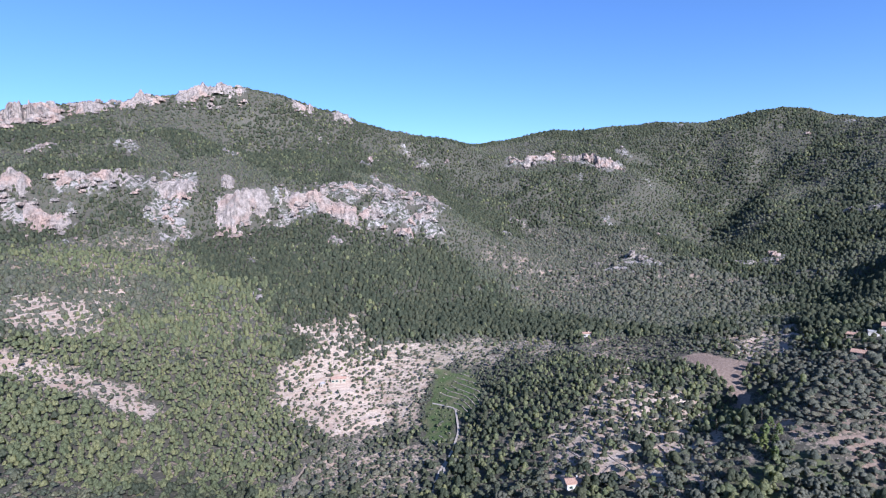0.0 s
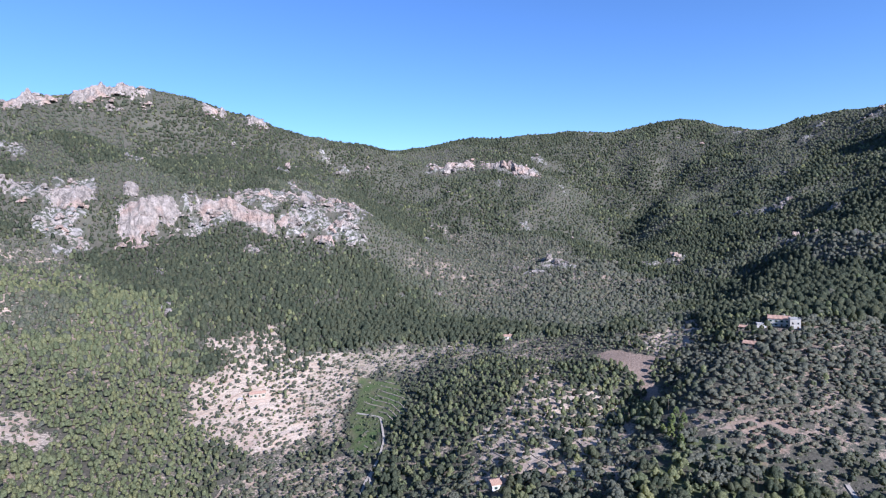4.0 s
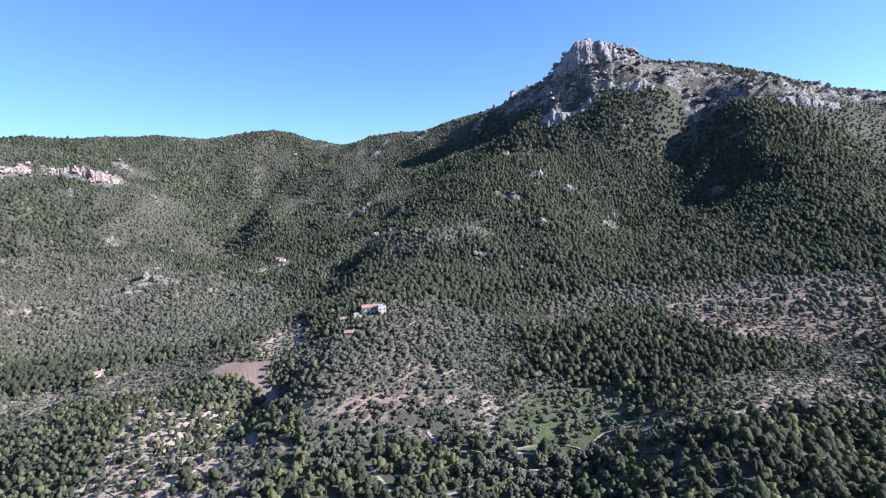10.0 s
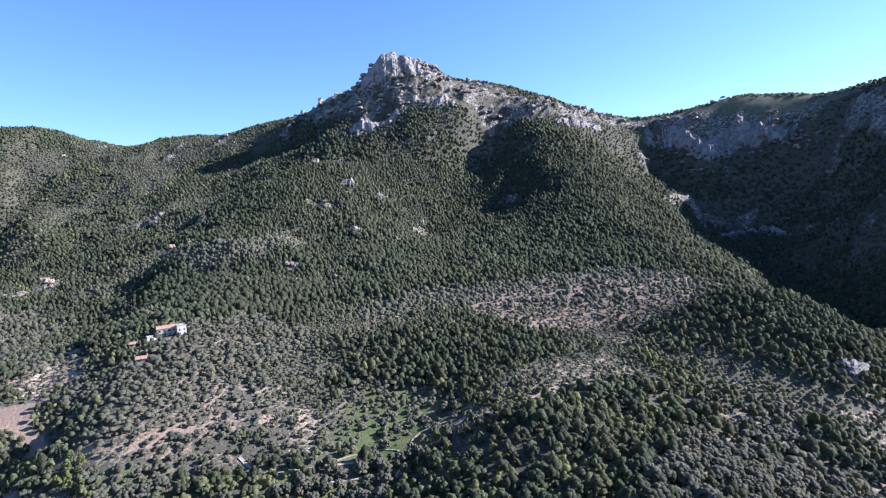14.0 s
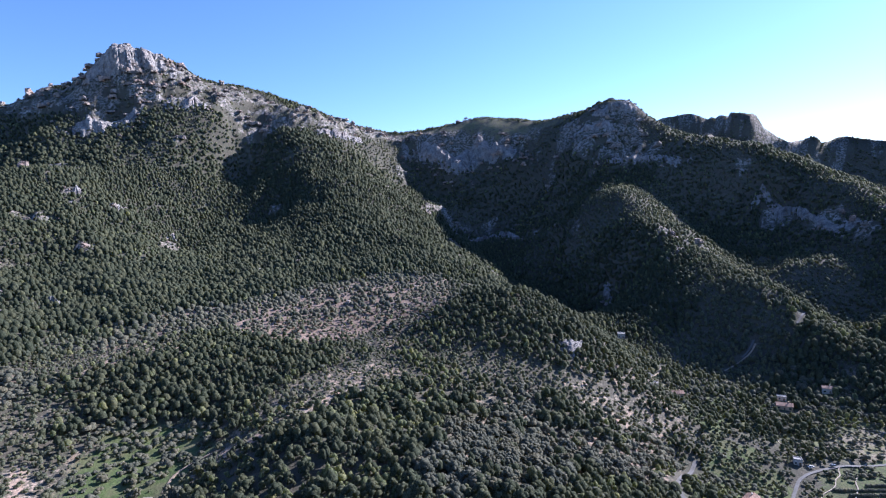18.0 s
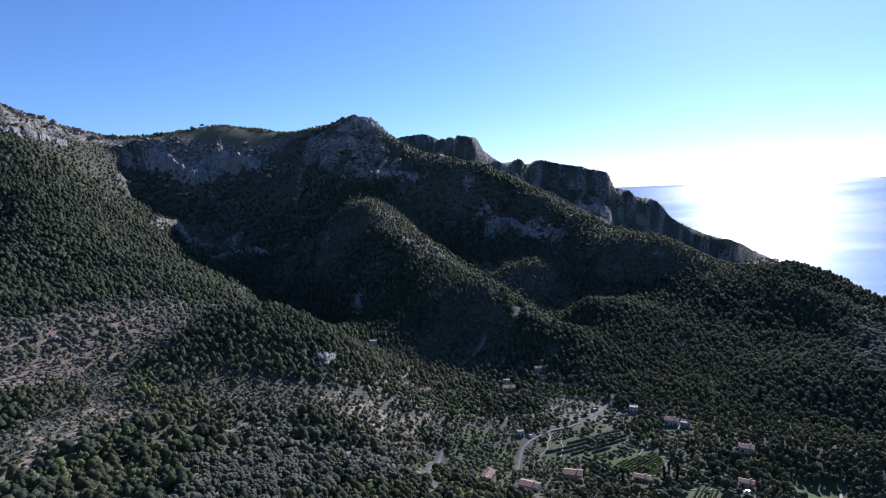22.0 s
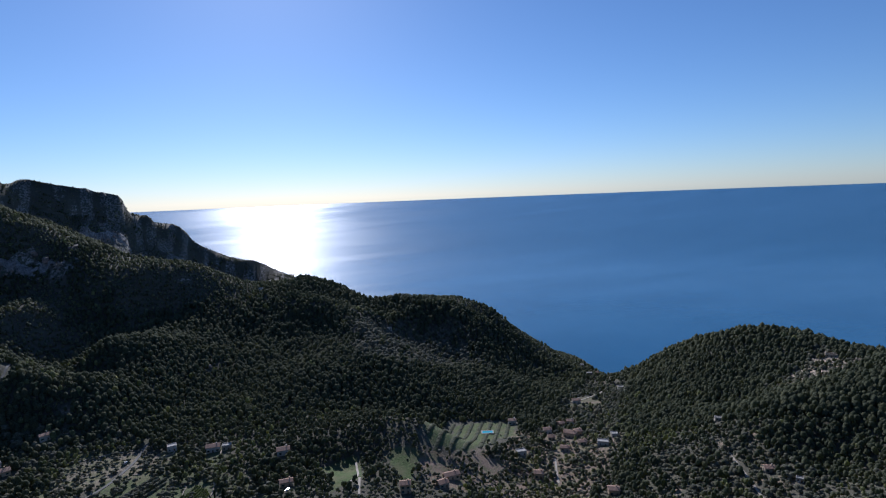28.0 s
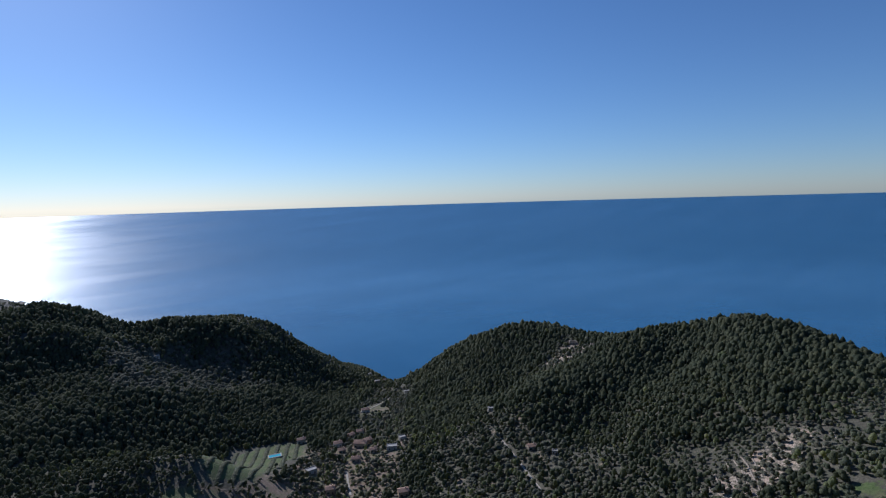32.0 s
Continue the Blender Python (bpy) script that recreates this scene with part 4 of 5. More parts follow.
def plant(name, label, category, places, wide, tall, material, clumps, kind, sides=5):
    """One mesh of many trees: places (n, 3), with widths and heights."""
    n = len(places)
    if not n:
        return None
    forms = [clumped_crown(clumps, kind, sides) for _ in range(9)]
    all_v, all_f, all_t, base = [], [], [], 0
    pick, spin, tone = rng.randint(0, 9, n), rng.rand(n) * 6.283, rng.rand(n)
    for k, (v, f) in enumerate(forms):
        who = np.where(pick == k)[0]
        c, s = np.cos(spin[who])[:, None], np.sin(spin[who])[:, None]
        px = (v[None, :, 0] * c - v[None, :, 1] * s) * wide[who, None] + places[who, 0, None]
        py = (v[None, :, 0] * s + v[None, :, 1] * c) * wide[who, None] + places[who, 1, None]
        pz = v[None, :, 2] * tall[who, None] + places[who, 2, None]
        all_v.append(np.stack([px, py, pz], -1).reshape(-1, 3))
        all_f.append((f[None] + (np.arange(len(who)) * len(v))[:, None, None]).reshape(-1, 3) + base)
        all_t.append(np.repeat(tone[who], len(v)))
        base += len(who) * len(v)
    me = mesh_of(name, np.vstack(all_v), np.vstack(all_f), material, {"tone": np.concatenate(all_t)}, kind != "rock")
    return tagged(new(name, me), label, category, kind="stuff")


def surface_z(x, y):
    """The height of the ground sheet itself at plan places, and the ring and column that they lie in."""
    x, y = np.atleast_1d(np.asarray(x, float)), np.atleast_1d(np.asarray(y, float))
    r, turn = np.hypot(x, y), np.degrees(np.arctan2(-x, y))
    turn = np.where(turn < -86, turn + 360, turn)
    ring = np.clip(np.searchsorted(RADII, r) - 1, 0, len(RADII) - 2)
    f = np.clip((r - RADII[ring]) / (RADII[ring + 1] - RADII[ring]), 0, 1)
    col = np.clip((turn + 86) / 0.3, 0, 918)
    c0 = col.astype(int)
    g = col - c0
    z = (GZ[ring, c0] * (1 - g) + GZ[ring, c0 + 1] * g) * (1 - f) + (GZ[ring + 1, c0] * (1 - g) + GZ[ring + 1, c0 + 1] * g) * f
    return z, ring, c0


def scatter(near, far, cell):
    """Jittered places between two distances, on land, that are not far behind a skyline."""
    n = int(far // cell) + 1
    x, y = np.meshgrid(np.arange(-n, n + 1) * cell, np.arange(-n, n + 1) * cell)
    x = (x + (rng.rand(*x.shape) - 0.5) * cell * 0.95).ravel()
    y = (y + (rng.rand(*y.shape) - 0.5) * cell * 0.95).ravel()
    r = np.hypot(x, y)
    turn = np.degrees(np.arctan2(-x, y))
    keep = (r > near) & (r <= far) & ((turn > -84) | (turn < -172))
    x, y, r = x[keep], y[keep], r[keep]
    z, ring, c0 = surface_z(x, y)
    seen = (z + 14 - HEIGHT) / r > LIFT[np.maximum(ring - 1, 0), c0]
    keep = (z > 3) & seen
    return x[keep], y[keep], z[keep], r[keep]

KEEP_OFF = []                       # lines and spots that trees keep away from: points, reach


def clear_of_things(x, y):
    free = np.ones(len(x), bool)
    for line, reach in KEEP_OFF:
        free &= along(x, y, line) > reach
    return free


def part(name, me, parent, label=""):
    ob = new(name, me)
    ob.parent = parent
    return tagged(ob, label)


# ---- roads ----
def build_road(wide, kind, line):
    """A paved strip that lies on the ground, with thickness and a low edge wall."""
    points = []
    for a, b in zip(line[:-1], line[1:]):
        n = max(1, int(math.dist(a, b) / 3))
        points += [(a[0] + (b[0] - a[0]) * k / n, a[1] + (b[1] - a[1]) * k / n) for k in range(n)]
    points = np.array(points + [line[-1]], float)
    for _ in range(3):
        points[1:-1] = (points[:-2] + 2 * points[1:-1] + points[2:]) / 4
    along_it = np.gradient(points, axis=0)
    side = np.stack([-along_it[:, 1], along_it[:, 0]], 1) / (np.linalg.norm(along_it, axis=1)[:, None] + 1e-9)
    left, right = points + side * wide / 2, points - side * wide / 2
    z = np.maximum.reduce([surface_z(*p.T)[0] for p in (left, right, points)]) + 0.25
    for _ in range(2):
        z[1:-1] = np.maximum(z[1:-1], (z[:-2] + z[2:]) / 2)
    verts, faces, n = [], [], len(points)
    for (lx, ly), (rx, ry), h in zip(left, right, z):
        verts += [(lx, ly, h), (rx, ry, h), (rx, ry, h - 0.5), (lx, ly, h - 0.5)]
    for k in range(n - 1):
        for a in range(4):
            b = (a + 1) % 4
            faces.append((4 * k + a, 4 * k + b, 4 * k + 4 + b, 4 * k + 4 + a))
    faces += [(0, 1, 2, 3), (4 * n - 1, 4 * n - 2, 4 * n - 3, 4 * n - 4)]
    words = {"road": "grey asphalt road winding through the valley", "lane": "pale concrete lane between the terraces", "path": "trodden earth path across the slope"}
    tagged(new(kind, mesh_of(kind, verts, faces, ROADS[kind])), words[kind], "road", kind="structure")
    KEEP_OFF.append((line, wide / 2 + (2.6 if kind == "road" else 1.3)))


build_road(1.54, "lane", [(-170, -262), (-188, -281), (-208, -293), (-226, -309), (-246, -340), (-239, -362)])
build_road(1.43, "lane", [(-183, -258), (-191, -280), (-206, -292)])
build_road(1.9, "lane", [(-296, -50), (-284, -43), (-278, -33), (-277, -20), (-278, -5), (-279, 12)])
build_road(1.9, "lane", [(-264, -5), (-266, 11), (-260, 22)])
build_road(1.9, "lane", [(-257, 28), (-264, 31), (-266, 35), (-265, 40)])
build_road(1.9, "lane", [(-265, -77), (-253, -68), (-239, -59)])
build_road(1.9, "lane", [(-257, -61), (-250, -49), (-240, -36), (-243, -27), (-249, -21)])
build_road(2.61, "road", [(-177, 338), (-165, 301), (-149, 263), (-137, 250), (-133, 247)])
build_road(2.204, "road", [(-282, 432), (-282, 445), (-278, 446), (-272, 443)])
build_road(2.204, "road", [(-211, 624), (-210, 612), (-209, 598)])
build_road(2.204, "road", [(-239, 572), (-238, 564), (-238, 556), (-240, 549)])
build_road(2.088, "road", [(-82, 501), (-89, 471), (-100, 444), (-118, 417), (-127, 391), (-129, 376), (-122, 344)])
build_road(1.54, "lane", [(73, 397), (69, 368), (59, 357)])
build_road(1.54, "lane", [(69, 365), (63, 338)])
build_road(1.65, "lane", [(346, 301), (331, 276), (316, 253), (302, 232), (291, 216), (285, 209)])
build_road(1.65, "lane", [(243, 387), (231, 366), (222, 349)])
build_road(1.1, "path", [(-324, -180), (-289, -176), (-268, -177), (-254, -186), (-229, -186)])
build_road(1.1, "path", [(-357, -256), (-326, -248), (-306, -244), (-285, -235), (-270, -232)])
build_road(1.1, "path", [(-124, -342), (-109, -323), (-99, -305)])
build_road(1.1, "path", [(-135, -438), (-162, -444), (-183, -456), (-203, -453)])
build_road(0.99, "path", [(-247, -188), (-243, -174), (-243, -160), (-250, -143)])
build_road(1.1, "path", [(-297, 64), (-298, 54), (-295, 45), (-282, 38)])
build_road(1.1, "path", [(-399, -97), (-430, -95), (-456, -80)])
build_road(1.65, "path", [(-245, 523), (-235, 558), (-236, 569)])
build_road(1.375, "path", [(-268, 428), (-286, 484)])
build_road(1.65, "lane", [(359, 536), (377, 546), (411, 571), (457, 604)])


# ---- dry-stone walls of the terraces ----
def build_terrace_walls(ring, gap, tall):
    """Low walls that follow the slope's levels across a plot."""
    ring = np.array(ring, float)
    lo, hi = ring.min(0), ring.max(0)
    xs, ys = np.arange(lo[0], hi[0], 3.0), np.arange(lo[1], hi[1], 3.0)
    gx, gy = np.meshgrid(xs, ys, indexing="ij")
    gz = surface_z(gx.ravel(), gy.ravel())[0].reshape(gx.shape)
    for _ in range(2):
        gz[1:-1, 1:-1] = (gz[1:-1, 1:-1] * 2 + gz[:-2, 1:-1] + gz[2:, 1:-1] + gz[1:-1, :-2] + gz[1:-1, 2:]) / 6
    gz = gz + (fbm(gx, gy, 20, 2) - 0.5) * 1.6
    within = inside(gx.ravel(), gy.ravel(), ring, 3.0).reshape(gx.shape) > 0.5
    broken = fbm(gx, gy, 26, 2) > 0.44
    verts, faces = [], []
    for level in np.arange(math.floor(gz[within].min()) if within.any() else 0, gz[within].max() if within.any() else 0, gap):
        above = gz > level
        for i, j in np.argwhere(within[:-1, :-1] & broken[:-1, :-1]):
            square = ((i, j), (i + 1, j), (i + 1, j + 1), (i, j + 1))
            if len({bool(above[p]) for p in square}) == 1:
                continue
            cuts = []
            for p, q in zip(square, square[1:] + square[:1]):
                if above[p] != above[q]:
                    s = (level - gz[p]) / (gz[q] - gz[p])
                    cuts.append((gx[p] + (gx[q] - gx[p]) * s, gy[p] + (gy[q] - gy[p]) * s))
            if len(cuts) != 2:
                continue
            (ax, ay), (bx, by) = cuts
            long = math.hypot(bx - ax, by - ay) + 1e-6
            nx, ny = -(by - ay) / long * 0.28, (bx - ax) / long * 0.28
            za, zb = surface_z([ax, bx], [ay, by])[0]
            k = len(verts)
            for x, y, z in ((ax, ay, za), (bx, by, zb)):
                verts += [(x - nx, y - ny, z - 0.6), (x + nx, y + ny, z - 0.6), (x + nx, y + ny, z + tall), (x - nx, y - ny, z + tall)]
            faces += [(k + a, k + (a + 1) % 4, k + 4 + (a + 1) % 4, k + 4 + a) for a in range(4)] + [(k + 3, k + 2, k + 1, k), (k + 4, k + 5, k + 6, k + 7)]
    if faces:
        me = mesh_of("terrace_walls", verts, faces, DRY_STONE)
        tagged(new("terrace_walls", me), "low pale dry-stone walls along the terraces", "wall", kind="stuff")


for kinds, ring in FIELDS:
    if kinds.get("terrace", 0) > 0.55:
        build_terrace_walls(ring, 1.7, 0.5)


# ---- houses ----
def boxes(name, parts, material):
    """One mesh of boxes, each (x0, x1, y0, y1, z0, z1)."""
    verts, faces = [], []
    for x0, x1, y0, y1, z0, z1 in parts:
        k = len(verts)
        verts += [(x0, y0, z0), (x1, y0, z0), (x1, y1, z0), (x0, y1, z0), (x0, y0, z1), (x1, y0, z1), (x1, y1, z1), (x0, y1, z1)]
        faces += [(k, k + 3, k + 2, k + 1), (k + 4, k + 5, k + 6, k + 7), (k, k + 1, k + 5, k + 4), (k + 1, k + 2, k + 6, k + 5),
                  (k + 2, k + 3, k + 7, k + 6), (k + 3, k, k + 4, k + 7)]
    return mesh_of(name, verts, faces, material)


def gable(name, w, d, base, rise, material, over=0.45, thick=0.22):
    """A pitched roof of two thick slopes along x, with rows of tiles as ridges."""
    verts, faces = [], []
    x0, x1, y0, y1 = -w / 2 - over, w / 2 + over, -d / 2 - over, d / 2 + over
    drop = rise * over / (d / 2)
    for s in (-1, 1):
        rows = max(6, int((x1 - x0) / 0.8))
        for k in range(rows):
            a, b = x0 + (x1 - x0) * k / rows, x0 + (x1 - x0) * (k + 1) / rows
            m = (a + b) / 2
            n = len(verts)
            edge = y1 * s
            for x, up in ((a, 0), (m, 0.14), (b, 0)):
                verts.extend([(x, edge, base - drop + up), (x, 0, base + rise + up), (x, edge, base - drop - thick), (x, 0, base + rise - thick)])
            for i in (0, 4):
                faces += [(n + i, n + i + 4, n + i + 5, n + i + 1), (n + i + 2, n + i + 3, n + i + 7, n + i + 6), (n + i, n + i + 2, n + i + 6, n + i + 4)]
            if k == 0:
                faces.append((n, n + 1, n + 3, n + 2))
            if k == rows - 1:
                faces.append((n + 8, n + 10, n + 11, n + 9))
    return mesh_of(name, verts, faces, material)


PANE = boxes("window", [(-0.5, 0.5, -0.05, 0.06, -0.65, 0.65)], GLASS)
FRAME = [boxes("shutter", [(s - 0.21, s + 0.21, -0.09, 0.0, -0.7, 0.7)], SHUTTER) for s in (-0.73, 0.73)]
SILL = boxes("sill", [(-0.62, 0.62, -0.16, 0.0, -0.8, -0.68)], SLAB)
DOOR = boxes("door", [(-0.55, 0.55, -0.08, 0.05, 0, 2.1)], WOOD)
WORDS = {"stone": "rubble stone", "pale": "pale rendered", "ochre": "ochre rendered"}


def build_house(x, y, turn, w, d, h, wall, roof):
    """A house whose long front faces the valley's middle: walls, roof, windows, door, chimney."""
    w, d, h = w * 0.86, d * 0.86, h * 0.92
    a = radians(turn)
    corners = [(x + math.cos(a) * i - math.sin(a) * j, y + math.sin(a) * i + math.cos(a) * j) for i in (-w / 2, w / 2) for j in (-d / 2, d / 2)]
    z = surface_z(*np.array(corners).T)[0]
    low, base = float(z.min()), float(z.min() * 0.65 + z.max() * 0.35)
    root = new("house")
    root.matrix_world = pose(x, y, base, 0, 0, turn)
    name = "farmhouse" if wall == "stone" else "house"
    root.name = name
    foot = low - base - 1.0
    if roof == "ruin":
        part("wall", boxes("wall", [(-w / 2, w / 2, -d / 2, -d / 2 + 0.6, foot, h * 0.8), (-w / 2, -w / 2 + 0.6, -d / 2 + 0.6, d / 2, foot, h),
                                    (w / 2 - 0.6, w / 2, -d / 2 + 0.6, d / 2, foot, h * 0.6), (-w / 2 + 0.6, w / 2 - 0.6, d / 2 - 0.6, d / 2, foot, h * 0.9)], WALLS[wall]), root)
        tagged(root, "roofless rubble stone ruin on a stony terrace", "house", "houses of the valley")
    else:
        part("wall", boxes("wall", [(-w / 2, w / 2, -d / 2, d / 2, foot, h)], WALLS[wall]), root)
        if roof == "tile":
            rise = d * 0.20
            for g in (-w / 2 + 0.15, w / 2 - 0.15):
                ends = [(g + e, j, h + up) for e in (-0.15, 0.15) for j, up in ((-d / 2, 0), (d / 2, 0), (0, rise))]
                part("gable_wall", mesh_of("gable_wall", ends, [(0, 2, 1), (3, 4, 5), (0, 3, 5), (0, 5, 2), (1, 2, 5), (1, 5, 4)], WALLS[wall]), root)
            part("roof", gable("roof", w, d, h, rise, TILE), root, "weathered clay tile roof")
            part("chimney", boxes("chimney", [(w * 0.22, w * 0.22 + 0.7, -0.3, 0.4, h, h + rise + 0.9), (w * 0.22 - 0.1, w * 0.22 + 0.8, -0.4, 0.5, h + rise + 0.9, h + rise + 1.05)], WALLS[wall]), root)
        else:
            e = 0.3
            part("roof", boxes("roof", [(-w / 2 - 0.15, w / 2 + 0.15, -d / 2 - 0.15, d / 2 + 0.15, h, h + 0.2), (-w / 2, w / 2, -d / 2, -d / 2 + e, h + 0.2, h + 0.7),
                                        (-w / 2, w / 2, d / 2 - e, d / 2, h + 0.2, h + 0.7), (-w / 2, -w / 2 + e, -d / 2 + e, d / 2 - e, h + 0.2, h + 0.7),
                                        (w / 2 - e, w / 2, -d / 2 + e, d / 2 - e, h + 0.2, h + 0.7)], SLAB), root, "flat roof slab with a low parapet")
        tagged(root, "%s house with %s among trees" % (WORDS[wall], "a clay tile roof" if roof == "tile" else "a flat roof"), "house", "houses of the valley")
    across = max(2, int(w / 3.2))
    for storey in range(max(1, int(h / 2.9))):
        for k in range(across):
            px, pz = -w / 2 + w * (k + 0.5) / across, 1.6 + 2.8 * storey
            if storey == 0 and k == across // 2:
                door = part("door", DOOR, root)
                door.location = (px, -d / 2, 0)
                continue
            if pz + 0.8 > h:
                continue
            window = part("window", PANE, root)
            window.location = (px, -d / 2, pz)
            part("sill", SILL, window)
            if roof == "tile":
                for leaf in FRAME:
                    part("shutter", leaf, window)
    if roof != "ruin":
        for s in (-1, 1):
            window = part("window", PANE, root)
            window.matrix_basis = pose(s * w / 2, 0, 1.7, 0, 0, 90 * s)
            part("sill", SILL, window)
    reach = Vector((x, y)).normalized()
    KEEP_OFF.append(([(x, y), (x - reach.x * 9, y - reach.y * 9)], max(w, d) / 2 + 1.5))


build_house(-472.6, -124.9, 105, 17, 10, 7, "pale", "tile")
build_house(-467.8, -113.2, 114, 8, 8, 8, "pale", "flat")
build_house(-426.5, -130.4, 97, 11, 8, 3.2, "stone", "tile")
build_house(-398.5, -336.1, 135, 9, 6, 3.6, "pale", "tile")
build_house(-193.3, -443.6, 152, 15, 6, 4.2, "stone", "tile")
build_house(-178.0, -443.0, 154, 5, 5, 3.4, "stone", "flat")
build_house(-216.3, -192.8, 152, 10, 8, 4, "pale", "tile")
build_house(-349.9, 507.7, 35, 9, 7, 5, "pale", "flat")
build_house(-243.5, 432.1, 49, 13, 8, 4.5, "ochre", "tile")
build_house(-163.5, 535.8, 27, 9, 7, 5, "pale", "tile")
build_house(-180.2, 490.7, 25, 14, 9, 4, "ochre", "tile")
build_house(-187.9, 505.6, 25, 8, 5, 3.5, "pale", "flat")
build_house(-62.0, 484.5, 7, 8, 7, 4.5, "pale", "flat")
build_house(-29.7, 466.6, -6, 12, 8, 5, "pale", "tile")
build_house(-19.4, 462.4, -8, 8, 6, 4, "stone", "flat")
build_house(22.3, 426.0, -3, 11, 8, 4.5, "pale", "tile")
build_house(-41.9, 365.5, -1, 11, 6, 3.5, "ochre", "tile")
build_house(-85.1, 353.6, 9, 14, 9, 5.5, "ochre", "tile")
build_house(20.2, 377.0, -3, 10, 6, 4, "ochre", "tile")
build_house(-136.9, 396.2, 29, 6, 5, 4, "pale", "flat")
build_house(251.3, 480.4, -28, 9, 6, 5, "pale", "tile")
build_house(93.1, 332.8, -16, 8, 7, 7, "ochre", "tile")
build_house(131.6, 347.5, -1, 13, 7, 4, "ochre", "tile")
build_house(120.7, 336.0, 5, 8, 7, 4, "stone", "tile")
build_house(367.6, 536.2, -24, 11, 7, 5, "pale", "tile")
build_house(313.1, 468.9, -34, 9, 6, 4.5, "pale", "tile")
build_house(285.7, 426.9, -49, 14, 9, 5.5, "ochre", "tile")
build_house(295.7, 429.7, -15, 8, 7, 5, "ochre", "tile")
build_house(271.2, 445.2, -21, 9, 7, 4.5, "pale", "tile")
build_house(264.5, 427.7, -22, 7, 6, 3.5, "stone", "tile")
build_house(296.6, 391.8, -37, 11, 7, 4, "pale", "flat")
build_house(318.2, 403.4, -18, 7, 6, 4, "pale", "flat")
build_house(482.0, 596.5, -29, 9, 6, 4, "pale", "flat")
build_house(518.1, 717.7, -26, 10, 6, 4, "stone", "flat")
build_house(562.1, 757.9, -7, 8, 6, 4, "ochre", "tile")
build_house(260.5, 398.3, -33, 9, 6, 4, "stone", "tile")
build_house(218.1, 402.5, -8, 10, 7, 3.6, "pale", "flat")
build_house(243.9, 310.4, -28, 9, 7, 5, "ochre", "tile")
build_house(213.0, 364.0, -30, 8, 7, 5, "ochre", "tile")
build_house(549.0, 781.5, -25, 7, 5, 4, "pale", "flat")
build_house(393.8, 354.3, -38, 7, 5, 3, "pale", "flat")
build_house(342.5, 264.4, -32, 8, 6, 4, "stone", "tile")
build_house(341.6, 241.1, -55, 5, 4, 3, "pale", "flat")
build_house(604.9, 395.5, -52, 13, 7, 5, "stone", "ruin")
build_house(595.6, 360.4, -54, 8, 5, 2.5, "stone", "ruin")
build_house(30.0, 872.9, -2, 8, 5, 4, "pale", "flat")
build_house(-133.5, 317.1, 93, 13, 8, 4.5, "pale", "tile")
build_house(-103.9, 315.5, -2, 15, 8, 4.5, "pale", "tile")
build_house(199.3, 760.0, -7, 10, 5, 3, "pale", "flat")
build_house(-247.3, 405.0, 31, 6, 5, 4, "pale", "flat")
build_house(299.8, 464.9, -3, 7, 6, 4, "ochre", "tile")
build_house(282.7, 403.1, -20, 7, 6, 4, "stone", "tile")
build_house(-465.0, -133.5, 115, 11, 6, 3.6, "pale", "flat")
build_house(-462.0, -146.0, 100, 9, 6, 3.2, "stone", "tile")


# ---- gardens and vineyards ----
def build_rows(name, label, material, ring, gap, wide, tall, turn):
    """Planted rows on a plot: low, lumpy hedges."""
    ring = np.array(ring, float)
    a = radians(turn)
    ux, uy = np.array((math.cos(a), math.sin(a))), np.array((-math.sin(a), math.cos(a)))
    u, v = ring @ ux, ring @ uy
    spots = []
    for row in np.arange(v.min() + gap / 2, v.max(), gap):
        for s in np.arange(u.min(), u.max(), 1.3):
            spots.append(ux * s + uy * row)
    spots = np.array(spots)
    spots = spots[inside(spots[:, 0], spots[:, 1], ring, 1.0) > 0.5]
    z = surface_z(*spots.T)[0]
    n = len(spots)
    plant(name, label, "crops", np.stack([spots[:, 0], spots[:, 1], z - 0.25], 1), np.full(n, wide), tall * (0.8 + 0.4 * rng.rand(n)), material, 1, "oak")
    KEEP_OFF.append(([tuple(p) for p in ring] + [tuple(ring[0]), tuple(ring.mean(0))], 5))


build_rows("vineyard_rows", "green vineyard rows on a terrace", LIME, [(-63, 387), (-38, 413), (-30, 395), (-29, 375), (-47, 373)], 2.6, 1.7, 1.5, 60)
build_rows("vineyard_rows", "green vineyard rows on a terrace", LIME, [(-14, 330), (-6, 366), (5, 363), (-3, 329)], 2.6, 1.7, 1.5, 80)
build_rows("garden_rows", "rows of young trees in a stony plot", OLIVE, [(-116, 381), (-97, 410), (-74, 439), (-59, 432), (-73, 401), (-100, 383)], 5.0, 2.4, 2.2, 50)
build_rows("vegetable_rows", "dark green vegetable rows on garden strips", OAK, [(131, 397), (190, 494), (255, 484), (226, 440), (145, 379), (128, 382)], 9.0, 4.6, 1.0, 58)


def build_pool(x, y, turn):
    z = float(surface_z(x, y)[0][0]) + 1.2
    root = new("swimming_pool")
    root.matrix_world = pose(x, y, z, 0, 0, turn)
    part("basin", boxes("basin", [(-6, 6, -3.4, -2.5, -3.0, 0.15), (-6, 6, 2.5, 3.4, -3.0, 0.15), (-6, -5, -2.5, 2.5, -3.0, 0.15), (5, 6, -2.5, 2.5, -3.0, 0.15)], SLAB), root)
    part("pool_water", boxes("pool_water", [(-5, 5, -2.5, 2.5, -2.8, 0.0)], POOL), root, "bright turquoise water")
    tagged(root, "turquoise garden pool with a pale stone rim", "pool")
    KEEP_OFF.append(([(x, y), (x * 0.97, y * 0.97)], 9))


